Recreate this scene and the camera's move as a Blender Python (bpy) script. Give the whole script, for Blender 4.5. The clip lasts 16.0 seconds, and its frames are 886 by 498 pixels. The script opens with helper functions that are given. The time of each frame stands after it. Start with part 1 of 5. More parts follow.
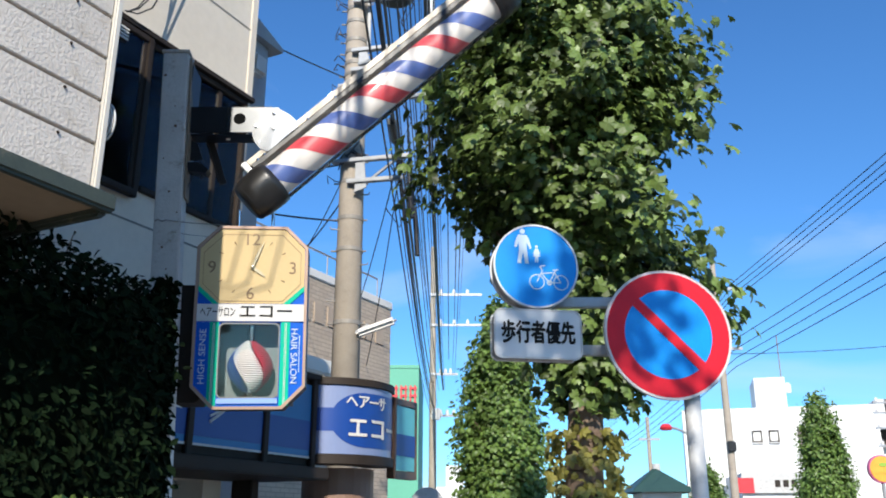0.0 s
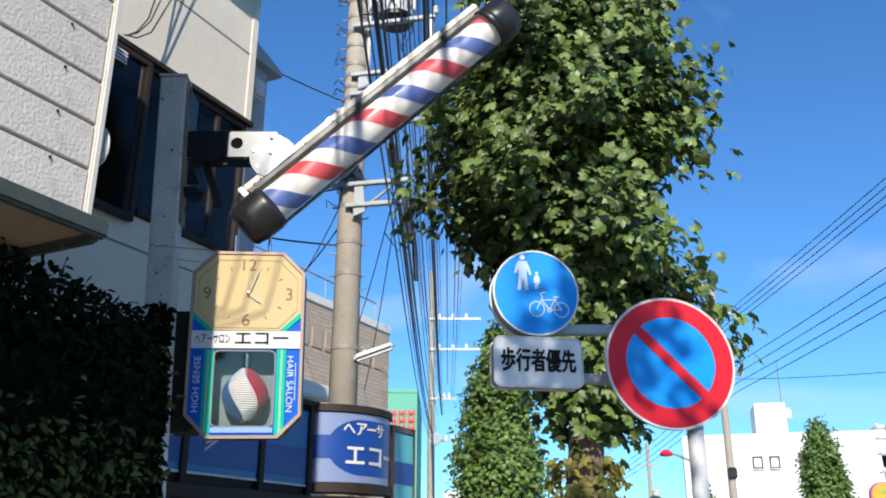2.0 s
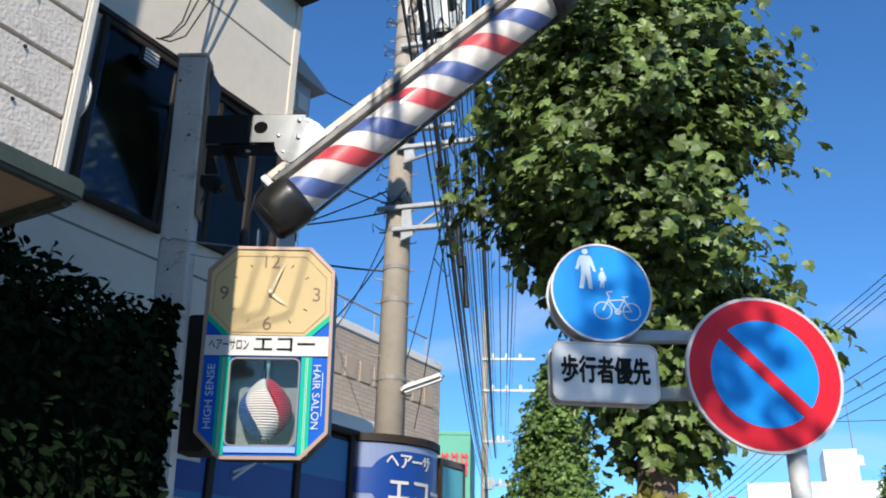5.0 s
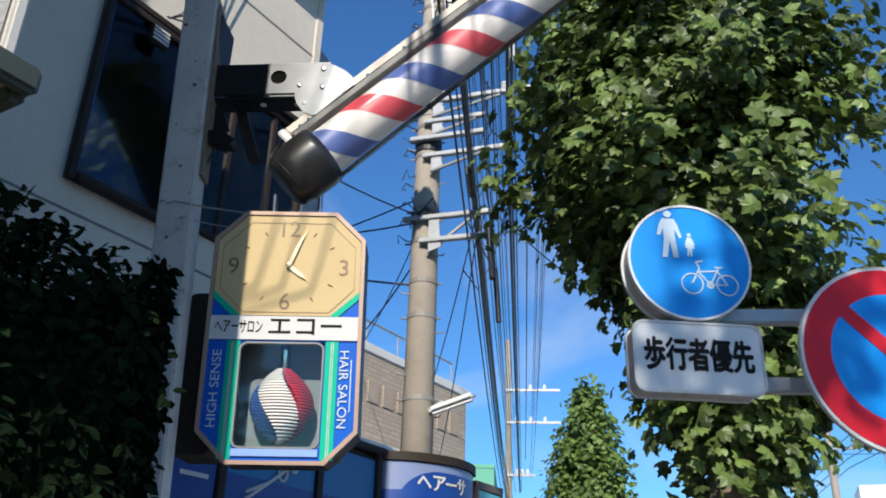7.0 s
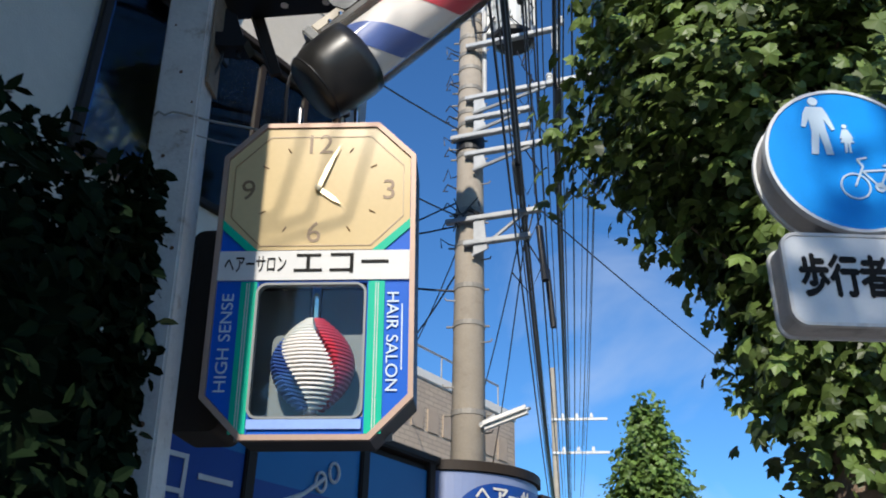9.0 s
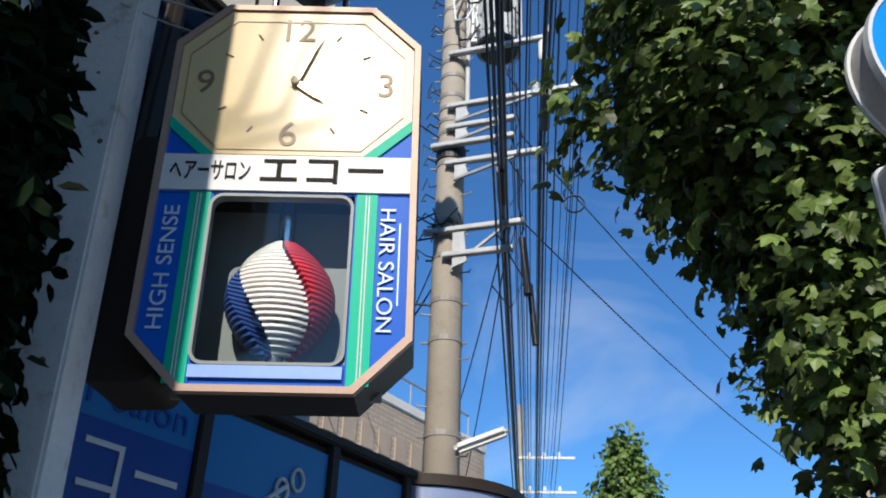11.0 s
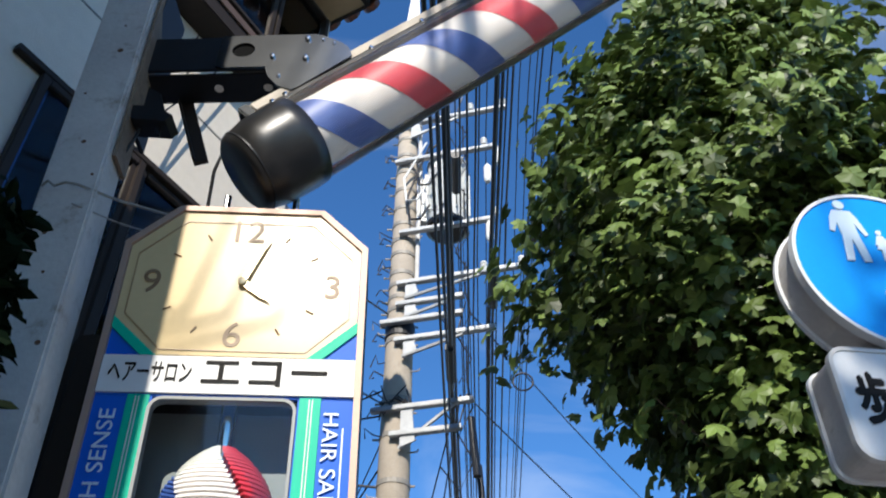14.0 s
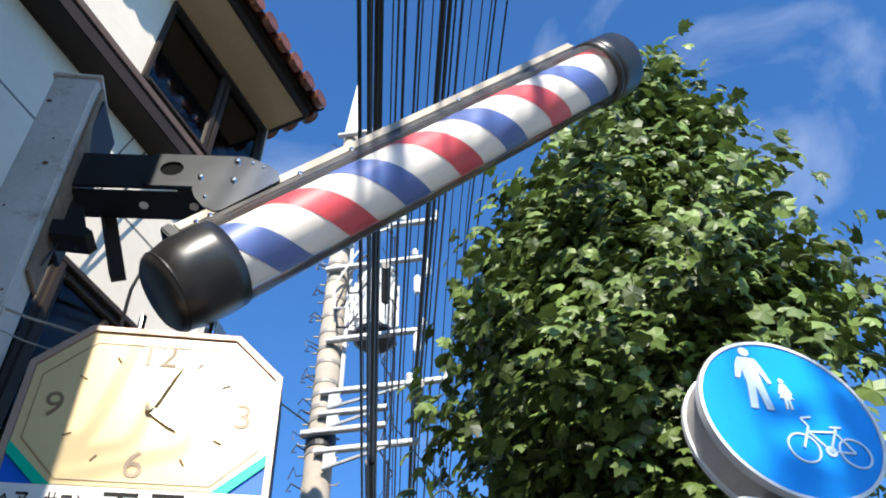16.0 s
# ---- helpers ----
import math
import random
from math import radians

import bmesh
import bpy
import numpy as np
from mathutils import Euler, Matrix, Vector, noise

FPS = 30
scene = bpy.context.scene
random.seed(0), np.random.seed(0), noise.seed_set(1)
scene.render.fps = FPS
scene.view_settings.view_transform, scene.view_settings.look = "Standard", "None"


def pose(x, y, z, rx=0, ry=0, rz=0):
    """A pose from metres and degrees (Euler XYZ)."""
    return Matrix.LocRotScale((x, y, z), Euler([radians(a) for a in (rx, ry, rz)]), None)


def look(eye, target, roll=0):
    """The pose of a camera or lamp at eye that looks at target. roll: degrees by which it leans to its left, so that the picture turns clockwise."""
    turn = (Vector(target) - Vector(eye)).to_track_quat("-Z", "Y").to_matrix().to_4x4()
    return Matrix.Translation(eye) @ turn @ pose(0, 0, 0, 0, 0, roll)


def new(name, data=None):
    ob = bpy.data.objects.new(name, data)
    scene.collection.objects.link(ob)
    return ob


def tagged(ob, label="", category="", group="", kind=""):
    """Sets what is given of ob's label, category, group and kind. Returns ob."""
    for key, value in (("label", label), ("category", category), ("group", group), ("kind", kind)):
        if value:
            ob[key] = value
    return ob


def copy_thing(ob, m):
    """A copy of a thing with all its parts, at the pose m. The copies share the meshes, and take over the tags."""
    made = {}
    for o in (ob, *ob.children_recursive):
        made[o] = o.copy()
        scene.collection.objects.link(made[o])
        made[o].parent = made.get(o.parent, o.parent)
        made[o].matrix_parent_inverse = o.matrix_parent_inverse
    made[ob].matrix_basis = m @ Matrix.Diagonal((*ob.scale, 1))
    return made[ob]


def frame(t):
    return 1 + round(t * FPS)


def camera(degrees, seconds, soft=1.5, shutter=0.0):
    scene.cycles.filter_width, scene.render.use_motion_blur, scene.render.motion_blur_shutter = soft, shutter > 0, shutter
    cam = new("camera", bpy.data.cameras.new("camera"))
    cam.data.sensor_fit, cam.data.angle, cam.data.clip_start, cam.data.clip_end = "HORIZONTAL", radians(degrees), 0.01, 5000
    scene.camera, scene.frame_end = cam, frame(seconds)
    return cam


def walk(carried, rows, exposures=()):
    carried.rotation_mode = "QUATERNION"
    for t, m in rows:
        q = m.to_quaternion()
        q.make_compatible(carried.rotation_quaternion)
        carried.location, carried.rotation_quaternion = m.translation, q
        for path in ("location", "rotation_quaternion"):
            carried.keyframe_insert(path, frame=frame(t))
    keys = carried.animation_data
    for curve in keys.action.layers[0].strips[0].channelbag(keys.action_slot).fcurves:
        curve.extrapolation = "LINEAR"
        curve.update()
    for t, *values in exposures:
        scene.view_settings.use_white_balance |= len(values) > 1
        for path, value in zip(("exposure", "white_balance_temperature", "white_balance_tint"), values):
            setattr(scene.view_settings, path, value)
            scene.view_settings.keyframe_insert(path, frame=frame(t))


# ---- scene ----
cam = camera(54.2, 16.0, soft=1.9, shutter=0.4)
METRES, EYE, TILT, LEAN, TURN = 2.93, 1.55, 17.9, 0.0, 0.0
ROWS = [
    (0.0, 0.0, 0.0, 0.0, -0.0, 0.0, -0.0),
    (0.5, 0.0016, 0.0001, 0.003, -0.35, 0.14, -0.22),
    (1.0, 0.0024, 0.0044, 0.0039, -0.66, 0.82, -0.37),
    (1.5, -0.0003, 0.0083, 0.0067, -0.46, 1.44, -0.33),
    (2.0, 0.0002, 0.0184, 0.0043, -0.07, 1.56, -0.14),
    (2.5, 0.0075, 0.0323, -0.002, 0.32, 1.29, 0.18),
    (3.0, 0.0074, 0.0521, -0.008, 0.97, 1.17, 0.51),
    (3.5, 0.0114, 0.0821, -0.0164, 1.87, 2.15, 0.49),
    (6.0, -0.0136, 0.2991, -0.093, 3.96, 5.26, -0.12),
    (6.5, -0.0302, 0.3492, -0.1078, 4.27, 5.85, 0.02),
    (7.0, -0.0449, 0.4104, -0.1261, 4.75, 6.68, -0.12),
    (7.5, -0.05, 0.4775, -0.1461, 5.45, 8.12, 0.26),
    (8.0, -0.0803, 0.5432, -0.1678, 6.18, 8.53, 0.66),
    (8.5, -0.096, 0.5963, -0.1838, 6.6, 8.43, 1.34),
    (9.0, -0.1003, 0.6492, -0.2081, 7.38, 9.03, 1.14),
    (11.5, -0.1562, 0.8464, -0.2735, 4.32, 12.34, -0.56),
    (12.0, -0.1561, 0.8522, -0.2739, 3.83, 13.58, -0.6),
    (12.5, -0.1502, 0.8441, -0.2634, 3.4, 15.95, -0.03),
    (13.0, -0.1509, 0.8388, -0.257, 3.36, 19.07, 0.52),
    (13.5, -0.1485, 0.8339, -0.2538, 2.66, 20.85, 0.51),
    (14.0, -0.1472, 0.8182, -0.2473, 1.72, 22.78, 0.31),
    (14.5, -0.1455, 0.8111, -0.2409, 0.1, 25.13, -0.32),
    (15.0, -0.1401, 0.8067, -0.2357, -1.32, 26.94, -0.2),
    (15.5, -0.1387, 0.8037, -0.2339, -2.67, 28.74, -0.23),
    (16.0, -0.138, 0.8042, -0.2314, -3.46, 29.74, 0.05),
]
walk(cam, [(t, pose(0, 0, EYE, TILT, LEAN, TURN) @ pose(METRES * x, METRES * y, METRES * z, 90 + pitch, roll, yaw)) for t, x, y, z, yaw, pitch, roll in ROWS],
     exposures=((0.0, 0.35), (3.5, 0.32), (7.0, 0.15), (9.0, 0.08), (11.5, 0.05), (13.0, 0.26), (14.5, 0.55), (16.0, 0.92)))

# ---- light ----
SUN_UP, SUN_TRAVEL = 31.5, (0.03, 1.0)
world = bpy.data.worlds.new("sky")
scene.world = world
world.use_nodes = True
wn, wl = world.node_tree.nodes, world.node_tree.links
sky = wn.new("ShaderNodeTexSky")
sky.sky_type = "NISHITA"
sky.sun_disc = False
sky.sun_elevation = radians(SUN_UP)
sky.sun_rotation = math.atan2(-SUN_TRAVEL[0], -SUN_TRAVEL[1])
sky.air_density, sky.dust_density, sky.ozone_density = 1.0, 0.05, 2.2
# thin high cloud veils
geo_n = wn.new("ShaderNodeTexCoord")
mp = wn.new("ShaderNodeMapping")
mp.inputs["Scale"].default_value = (1.3, 1.3, 2.4)
mp.inputs["Rotation"].default_value = (0.3, 0.5, 0.2)
nz = wn.new("ShaderNodeTexNoise")
nz.inputs["Scale"].default_value, nz.inputs["Detail"].default_value, nz.inputs["Distortion"].default_value = 1.9, 8, 1.1
rp = wn.new("ShaderNodeValToRGB")
rp.color_ramp.elements[0].position, rp.color_ramp.elements[1].position = 0.50, 0.80
rp.color_ramp.elements[1].color = (0.5, 0.5, 0.5, 1)
mx = wn.new("ShaderNodeMix")
mx.data_type = "RGBA"
mx.inputs[7].default_value = (6.0, 6.6, 7.4, 1)
bgd = wn["Background"]
bgd.inputs["Strength"].default_value = 0.12
tint = wn.new("ShaderNodeMix")
tint.data_type, tint.blend_type = "RGBA", "MULTIPLY"
tint.inputs[0].default_value = 1.0
tint.inputs[7].default_value = (0.44, 0.85, 1.25, 1)
wl.new(geo_n.outputs["Generated"], mp.inputs["Vector"])
wl.new(mp.outputs["Vector"], nz.inputs["Vector"])
wl.new(nz.outputs["Fac"], rp.inputs["Fac"])
wl.new(rp.outputs["Color"], mx.inputs[0])
wl.new(sky.outputs["Color"], tint.inputs[6])
wl.new(tint.outputs[2], mx.inputs[6])
wl.new(mx.outputs[2], bgd.inputs["Color"])

sun = new("sun", bpy.data.lights.new("sun", "SUN"))
sun.data.energy, sun.data.angle, sun.data.color = 5.0, radians(0.5), (1.0, 0.94, 0.84)
run = math.hypot(*SUN_TRAVEL)
sun.matrix_world = look((0, 0, 30), (SUN_TRAVEL[0] / run, SUN_TRAVEL[1] / run, 30 - math.tan(radians(SUN_UP))))

# ---- materials ----
MATS = {}


def mat(name, col, rough=0.6, metal=0.0, vary=0.12, scale=6.0, bump=0.0, bump_scale=60.0, stain=None, stain_scale=2.0, rnd=0.0, island=0.0, coat=0.0, trans=0.0, spec=0.5):
    """A painted or raw surface: colour broken at two scales, fine relief, optional stains and per-piece variation."""
    if name in MATS:
        return MATS[name]
    m = bpy.data.materials.new(name)
    m.use_nodes = True
    n, l = m.node_tree.nodes, m.node_tree.links
    b = n["Principled BSDF"]
    b.inputs["Roughness"].default_value, b.inputs["Metallic"].default_value = rough, metal
    b.inputs["Coat Weight"].default_value = coat
    b.inputs["Specular IOR Level"].default_value = spec
    tc = n.new("ShaderNodeTexCoord")
    big = n.new("ShaderNodeTexNoise")
    big.inputs["Scale"].default_value, big.inputs["Detail"].default_value = scale, 6
    fine = n.new("ShaderNodeTexNoise")
    fine.inputs["Scale"].default_value, fine.inputs["Detail"].default_value = scale * 14, 4
    l.new(tc.outputs["Object"], big.inputs["Vector"])
    l.new(tc.outputs["Object"], fine.inputs["Vector"])
    add = n.new("ShaderNodeMath")
    add.operation = "MULTIPLY_ADD"
    add.inputs[1].default_value = 0.5
    l.new(fine.outputs["Fac"], add.inputs[0])
    l.new(big.outputs["Fac"], add.inputs[2])
    mr = n.new("ShaderNodeMapRange")
    mr.inputs["From Min"].default_value, mr.inputs["From Max"].default_value = 0.45, 1.05
    mr.inputs["To Min"].default_value, mr.inputs["To Max"].default_value = 1 - vary, 1 + vary
    l.new(add.outputs[0], mr.inputs["Value"])
    last = mr.outputs["Result"]
    for amount, src in ((rnd, "ShaderNodeObjectInfo"), (island, "ShaderNodeNewGeometry")):
        if amount:
            o = n.new(src)
            r2 = n.new("ShaderNodeMapRange")
            r2.inputs["To Min"].default_value, r2.inputs["To Max"].default_value = 1 - amount, 1 + amount
            l.new(o.outputs["Random" if src.endswith("Info") else "Random Per Island"], r2.inputs["Value"])
            mu = n.new("ShaderNodeMath")
            mu.operation = "MULTIPLY"
            l.new(last, mu.inputs[0])
            l.new(r2.outputs["Result"], mu.inputs[1])
            last = mu.outputs[0]
    vm = n.new("ShaderNodeVectorMath")
    vm.operation = "SCALE"
    vm.inputs[0].default_value = col
    l.new(last, vm.inputs["Scale"])
    colour = vm.outputs[0]
    if stain:
        sn = n.new("ShaderNodeTexNoise")
        sn.inputs["Scale"].default_value, sn.inputs["Detail"].default_value, sn.inputs["Roughness"].default_value = stain_scale, 8, 0.7
        l.new(tc.outputs["Object"], sn.inputs["Vector"])
        sr = n.new("ShaderNodeValToRGB")
        sr.color_ramp.elements[0].position, sr.color_ramp.elements[1].position = 0.56, 0.72
        sr.color_ramp.elements[1].color = (0.75, 0.75, 0.75, 1)
        l.new(sn.outputs["Fac"], sr.inputs["Fac"])
        sm = n.new("ShaderNodeMix")
        sm.data_type = "RGBA"
        sm.inputs[7].default_value = (*stain, 1)
        l.new(sr.outputs["Color"], sm.inputs[0])
        l.new(colour, sm.inputs[6])
        colour = sm.outputs[2]
    l.new(colour, b.inputs["Base Color"])
    if bump:
        bn = n.new("ShaderNodeTexNoise")
        bn.inputs["Scale"].default_value, bn.inputs["Detail"].default_value = bump_scale, 5
        l.new(tc.outputs["Object"], bn.inputs["Vector"])
        bp = n.new("ShaderNodeBump")
        bp.inputs["Strength"].default_value, bp.inputs["Distance"].default_value = bump, 0.01
        l.new(bn.outputs["Fac"], bp.inputs["Height"])
        l.new(bp.outputs["Normal"], b.inputs["Normal"])
    if trans:
        tr = n.new("ShaderNodeBsdfTranslucent")
        l.new(colour, tr.inputs["Color"])
        ms = n.new("ShaderNodeMixShader")
        ms.inputs[0].default_value = trans
        l.new(b.outputs[0], ms.inputs[1])
        l.new(tr.outputs[0], ms.inputs[2])
        l.new(ms.outputs[0], n["Material Output"].inputs["Surface"])
    MATS[name] = m
    return m


def glass(name, tint_col=(0.9, 0.95, 0.95), gloss=0.1):
    """Thin clear pane: transparent, with a sharp reflection stronger at grazing angles."""
    if name in MATS:
        return MATS[name]
    m = bpy.data.materials.new(name)
    m.use_nodes = True
    n, l = m.node_tree.nodes, m.node_tree.links
    n.remove(n["Principled BSDF"])
    t = n.new("ShaderNodeBsdfTransparent")
    t.inputs["Color"].default_value = (*tint_col, 1)
    g = n.new("ShaderNodeBsdfGlossy")
    g.inputs["Roughness"].default_value = gloss
    fr = n.new("ShaderNodeFresnel")
    fr.inputs["IOR"].default_value = 1.45
    ms = n.new("ShaderNodeMixShader")
    l.new(fr.outputs[0], ms.inputs[0])
    l.new(t.outputs[0], ms.inputs[1])
    l.new(g.outputs[0], ms.inputs[2])
    l.new(ms.outputs[0], n["Material Output"].inputs["Surface"])
    MATS[name] = m
    return m


CREAM = mat("cream_render", (0.70, 0.63, 0.53), 0.8, bump=0.25, bump_scale=90, vary=0.08, scale=1.2)
SIDING = mat("embossed_siding", (0.60, 0.54, 0.475), 0.65, bump=0.45, bump_scale=85, vary=0.1, scale=1.5, stain=(0.30, 0.235, 0.16), stain_scale=2.4, rnd=0.05)
TRIMW = mat("aluminium_trim", (0.60, 0.56, 0.49), 0.5, vary=0.1, scale=3, stain=(0.34, 0.28, 0.2))
SOFFIT = mat("brown_soffit", (0.30, 0.22, 0.14), 0.7, vary=0.15, scale=2)
GREENRIM = mat("dark_green_rim", (0.05, 0.06, 0.045), 0.5, vary=0.25, scale=9, stain=(0.2, 0.17, 0.12), stain_scale=12)
BROWN = mat("dark_brown_metal", (0.030, 0.022, 0.017), 0.6, vary=0.2, scale=3, spec=0.25)
BRONZE = mat("bronze_frame", (0.11, 0.07, 0.05), 0.45, vary=0.2, scale=3)
EAVEB = mat("eave_board", (0.46, 0.34, 0.19), 0.7, vary=0.1, scale=2)
TILE = mat("glazed_roof_tile", (0.13, 0.045, 0.025), 0.4, vary=0.35, scale=7, rnd=0.4, stain=(0.42, 0.13, 0.04), stain_scale=9)
# the panes' blue sky reflection is put into the base colour
PANE = mat("window_glass_sky_tint", (0.08, 0.19, 0.48), 0.04, vary=0.3, scale=2, spec=0.8, coat=1.0)
CURTAIN = mat("pale_curtain", (0.62, 0.71, 0.78), 0.9, vary=0.35, scale=4)
POSTP = mat("weathered_white_paint", (0.54, 0.505, 0.46), 0.55, vary=0.14, scale=5, stain=(0.22, 0.15, 0.09), stain_scale=14, bump=0.2, bump_scale=80)
BLACKM = mat("black_painted_steel", (0.012, 0.012, 0.013), 0.4, vary=0.3, scale=6, spec=0.4)
ZINC = mat("galvanised_plate", (0.25, 0.26, 0.27), 0.2, metal=1.0, vary=0.14, scale=14)
CAPM = mat("black_cap_plastic", (0.018, 0.017, 0.016), 0.33, vary=0.25, scale=8)
CHANNEL = mat("aged_aluminium_channel", (0.30, 0.265, 0.215), 0.45, metal=0.15, vary=0.16, scale=9, stain=(0.24, 0.18, 0.13), stain_scale=9)
WHITE = mat("white_stripe", (0.78, 0.74, 0.70), 0.5, vary=0.05, scale=10)
RED = mat("red_stripe", (0.60, 0.035, 0.06), 0.45, vary=0.08, scale=10)
BLUE = mat("blue_stripe", (0.05, 0.11, 0.38), 0.45, vary=0.08, scale=10)
ACRYL = glass("clear_acrylic", (0.94, 0.93, 0.91), 0.07)
a_n, a_l = ACRYL.node_tree.nodes, ACRYL.node_tree.links
a_old = a_n["Material Output"].inputs["Surface"].links[0].from_socket
a_d, a_m, a_t, a_r = a_n.new("ShaderNodeBsdfDiffuse"), a_n.new("ShaderNodeMixShader"), a_n.new("ShaderNodeTexNoise"), a_n.new("ShaderNodeMapRange")
a_n["Fresnel"].inputs["IOR"].default_value = 1.18
a_d.inputs["Color"].default_value = (0.62, 0.59, 0.55, 1)
a_t.inputs["Scale"].default_value, a_t.inputs["Detail"].default_value = 9.0, 6
a_r.inputs["To Min"].default_value, a_r.inputs["To Max"].default_value = 0.02, 0.12
a_l.new(a_t.outputs["Fac"], a_r.inputs["Value"])
a_l.new(a_r.outputs["Result"], a_m.inputs[0])
a_l.new(a_old, a_m.inputs[1])
a_l.new(a_d.outputs[0], a_m.inputs[2])
a_l.new(a_m.outputs[0], a_n["Material Output"].inputs["Surface"])
CLEAR = glass("clear_pane", (0.86, 0.9, 0.9), 0.04)
DIAL = mat("cream_acrylic_dial", (0.57, 0.43, 0.225), 0.23, vary=0.06, scale=5, spec=0.12)
DIALRIM = mat("dial_rim_line", (0.30, 0.19, 0.08), 0.4)
BOXSIDE = mat("dark_bronze_casing", (0.022, 0.016, 0.013), 0.45, vary=0.2, scale=8, spec=0.3)
PINKRIM = mat("bronze_pink_rim", (0.36, 0.24, 0.18), 0.5, metal=0.2, vary=0.12, scale=8)
SBLUE = mat("sign_blue", (0.006, 0.10, 0.50), 0.45, vary=0.06, spec=0.15)
SGREEN = mat("sign_green", (0.0, 0.42, 0.26), 0.45, vary=0.06, spec=0.15)
SWHITE = mat("sign_white", (0.60, 0.59, 0.57), 0.35, vary=0.04, spec=0.2)
PICTO = mat("faded_pictogram", (0.50, 0.60, 0.68), 0.4, vary=0.06, scale=9)
# near-black colour that stands in for the shade inside a hole
HOLE = mat("hole_shade_dark", (0.006, 0.006, 0.006), 0.95, spec=0.05)
INK = mat("dark_lettering", (0.012, 0.011, 0.010), 0.6, spec=0.1)
INKB = mat("brown_lettering", (0.20, 0.12, 0.055), 0.5)
GREYIN = mat("grey_housing", (0.19, 0.20, 0.20), 0.5, vary=0.1, scale=8)
CHROME = mat("chrome", (0.75, 0.76, 0.78), 0.12, metal=1.0, vary=0.03)
ROADBLUE = mat("retroreflective_blue", (0.0, 0.23, 0.66), 0.42, vary=0.10, scale=9, spec=0.3)
ROADRED = mat("retroreflective_red", (0.54, 0.008, 0.022), 0.45, vary=0.10, scale=9, spec=0.25)
ROADWHITE = mat("retroreflective_white", (0.56, 0.57, 0.575), 0.4, vary=0.06, scale=9)
SIGNGREY = mat("sign_back_grey", (0.50, 0.49, 0.47), 0.5, vary=0.12, scale=6, stain=(0.26, 0.23, 0.2), stain_scale=8)
CASEGREY = mat("sign_casing_grey", (0.40, 0.38, 0.36), 0.55, vary=0.15, scale=6, stain=(0.12, 0.10, 0.08), stain_scale=8)
POSTG = mat("grey_post_paint", (0.50, 0.50, 0.49), 0.5, vary=0.1, scale=6, stain=(0.34, 0.31, 0.28), stain_scale=9)
GALV = mat("galvanised_tube", (0.34, 0.35, 0.36), 0.5, metal=0.45, vary=0.16, scale=12)
CONC = mat("spun_concrete", (0.36, 0.31, 0.25), 0.85, vary=0.14, scale=4, bump=0.35, bump_scale=70, stain=(0.26, 0.22, 0.18), stain_scale=5)
BANDM = mat("steel_band", (0.26, 0.24, 0.21), 0.6, metal=0.2, vary=0.2, scale=10)
CABLE = mat("black_cable", (0.012, 0.012, 0.014), 0.5, vary=0.2)
PORC = mat("porcelain", (0.72, 0.71, 0.68), 0.25, vary=0.08)
TRAFO = mat("transformer_grey", (0.50, 0.51, 0.50), 0.45, vary=0.12, scale=6, stain=(0.3, 0.26, 0.22), stain_scale=6)
BARK = mat("bark", (0.20, 0.14, 0.10), 0.9, vary=0.35, scale=9, bump=0.8, bump_scale=30)
LEAF = mat("leaf_green", (0.106, 0.156, 0.037), 0.48, vary=0.1, scale=2, island=0.65, trans=0.14, spec=0.5)
LEAFY = mat("yellowing_leaf", (0.24, 0.22, 0.05), 0.5, vary=0.1, scale=2, island=0.4, trans=0.25)
# hedge leaves: deep shade put into the near-black base colour
LEAFSHADE = mat("hedge_leaf_shaded", (0.005, 0.011, 0.004), 0.75, vary=0.1, scale=2, island=0.4, spec=0.05)
LEAFF = mat("far_tree_leaf", (0.13, 0.21, 0.045), 0.45, vary=0.1, scale=2, island=0.4, trans=0.25)
TILEB = mat("beige_wall_tile", (0.46, 0.37, 0.28), 0.6, vary=0.1, scale=1.0, bump=0.3, bump_scale=8)
tn, tl_ = TILEB.node_tree.nodes, TILEB.node_tree.links
t_tc, t_sep, t_com, t_br = tn.new("ShaderNodeTexCoord"), tn.new("ShaderNodeSeparateXYZ"), tn.new("ShaderNodeCombineXYZ"), tn.new("ShaderNodeTexBrick")
tl_.new(t_tc.outputs["Object"], t_sep.inputs[0])
tl_.new(t_sep.outputs["X"], t_com.inputs["X"])
tl_.new(t_sep.outputs["Z"], t_com.inputs["Y"])
tl_.new(t_com.outputs[0], t_br.inputs["Vector"])
for key, val in (("Scale", 1.0), ("Brick Width", 0.24), ("Row Height", 0.075), ("Mortar Size", 0.008), ("Mortar Smooth", 0.3)):
    t_br.inputs[key].default_value = val
t_br.inputs["Color1"].default_value, t_br.inputs["Color2"].default_value, t_br.inputs["Mortar"].default_value = (0.50, 0.40, 0.30, 1), (0.43, 0.34, 0.26, 1), (0.30, 0.25, 0.2, 1)
tl_.new(t_br.outputs["Color"], tn["Principled BSDF"].inputs["Base Color"])
LEDGE = mat("white_ledge", (0.7, 0.68, 0.64), 0.6, vary=0.08, scale=2)
GREENB = mat("green_cladding", (0.10, 0.36, 0.24), 0.6, vary=0.08, scale=0.6)
REDL = mat("red_letters", (0.6, 0.03, 0.04), 0.4)
WALLW = mat("white_wall", (0.76, 0.75, 0.72), 0.8, vary=0.05, scale=0.5)
GREYW = mat("grey_wall", (0.34, 0.36, 0.38), 0.7, vary=0.1, scale=1)
AWBLUE = mat("shop_panel_blue", (0.01, 0.15, 0.38), 0.35, vary=0.06, scale=3)
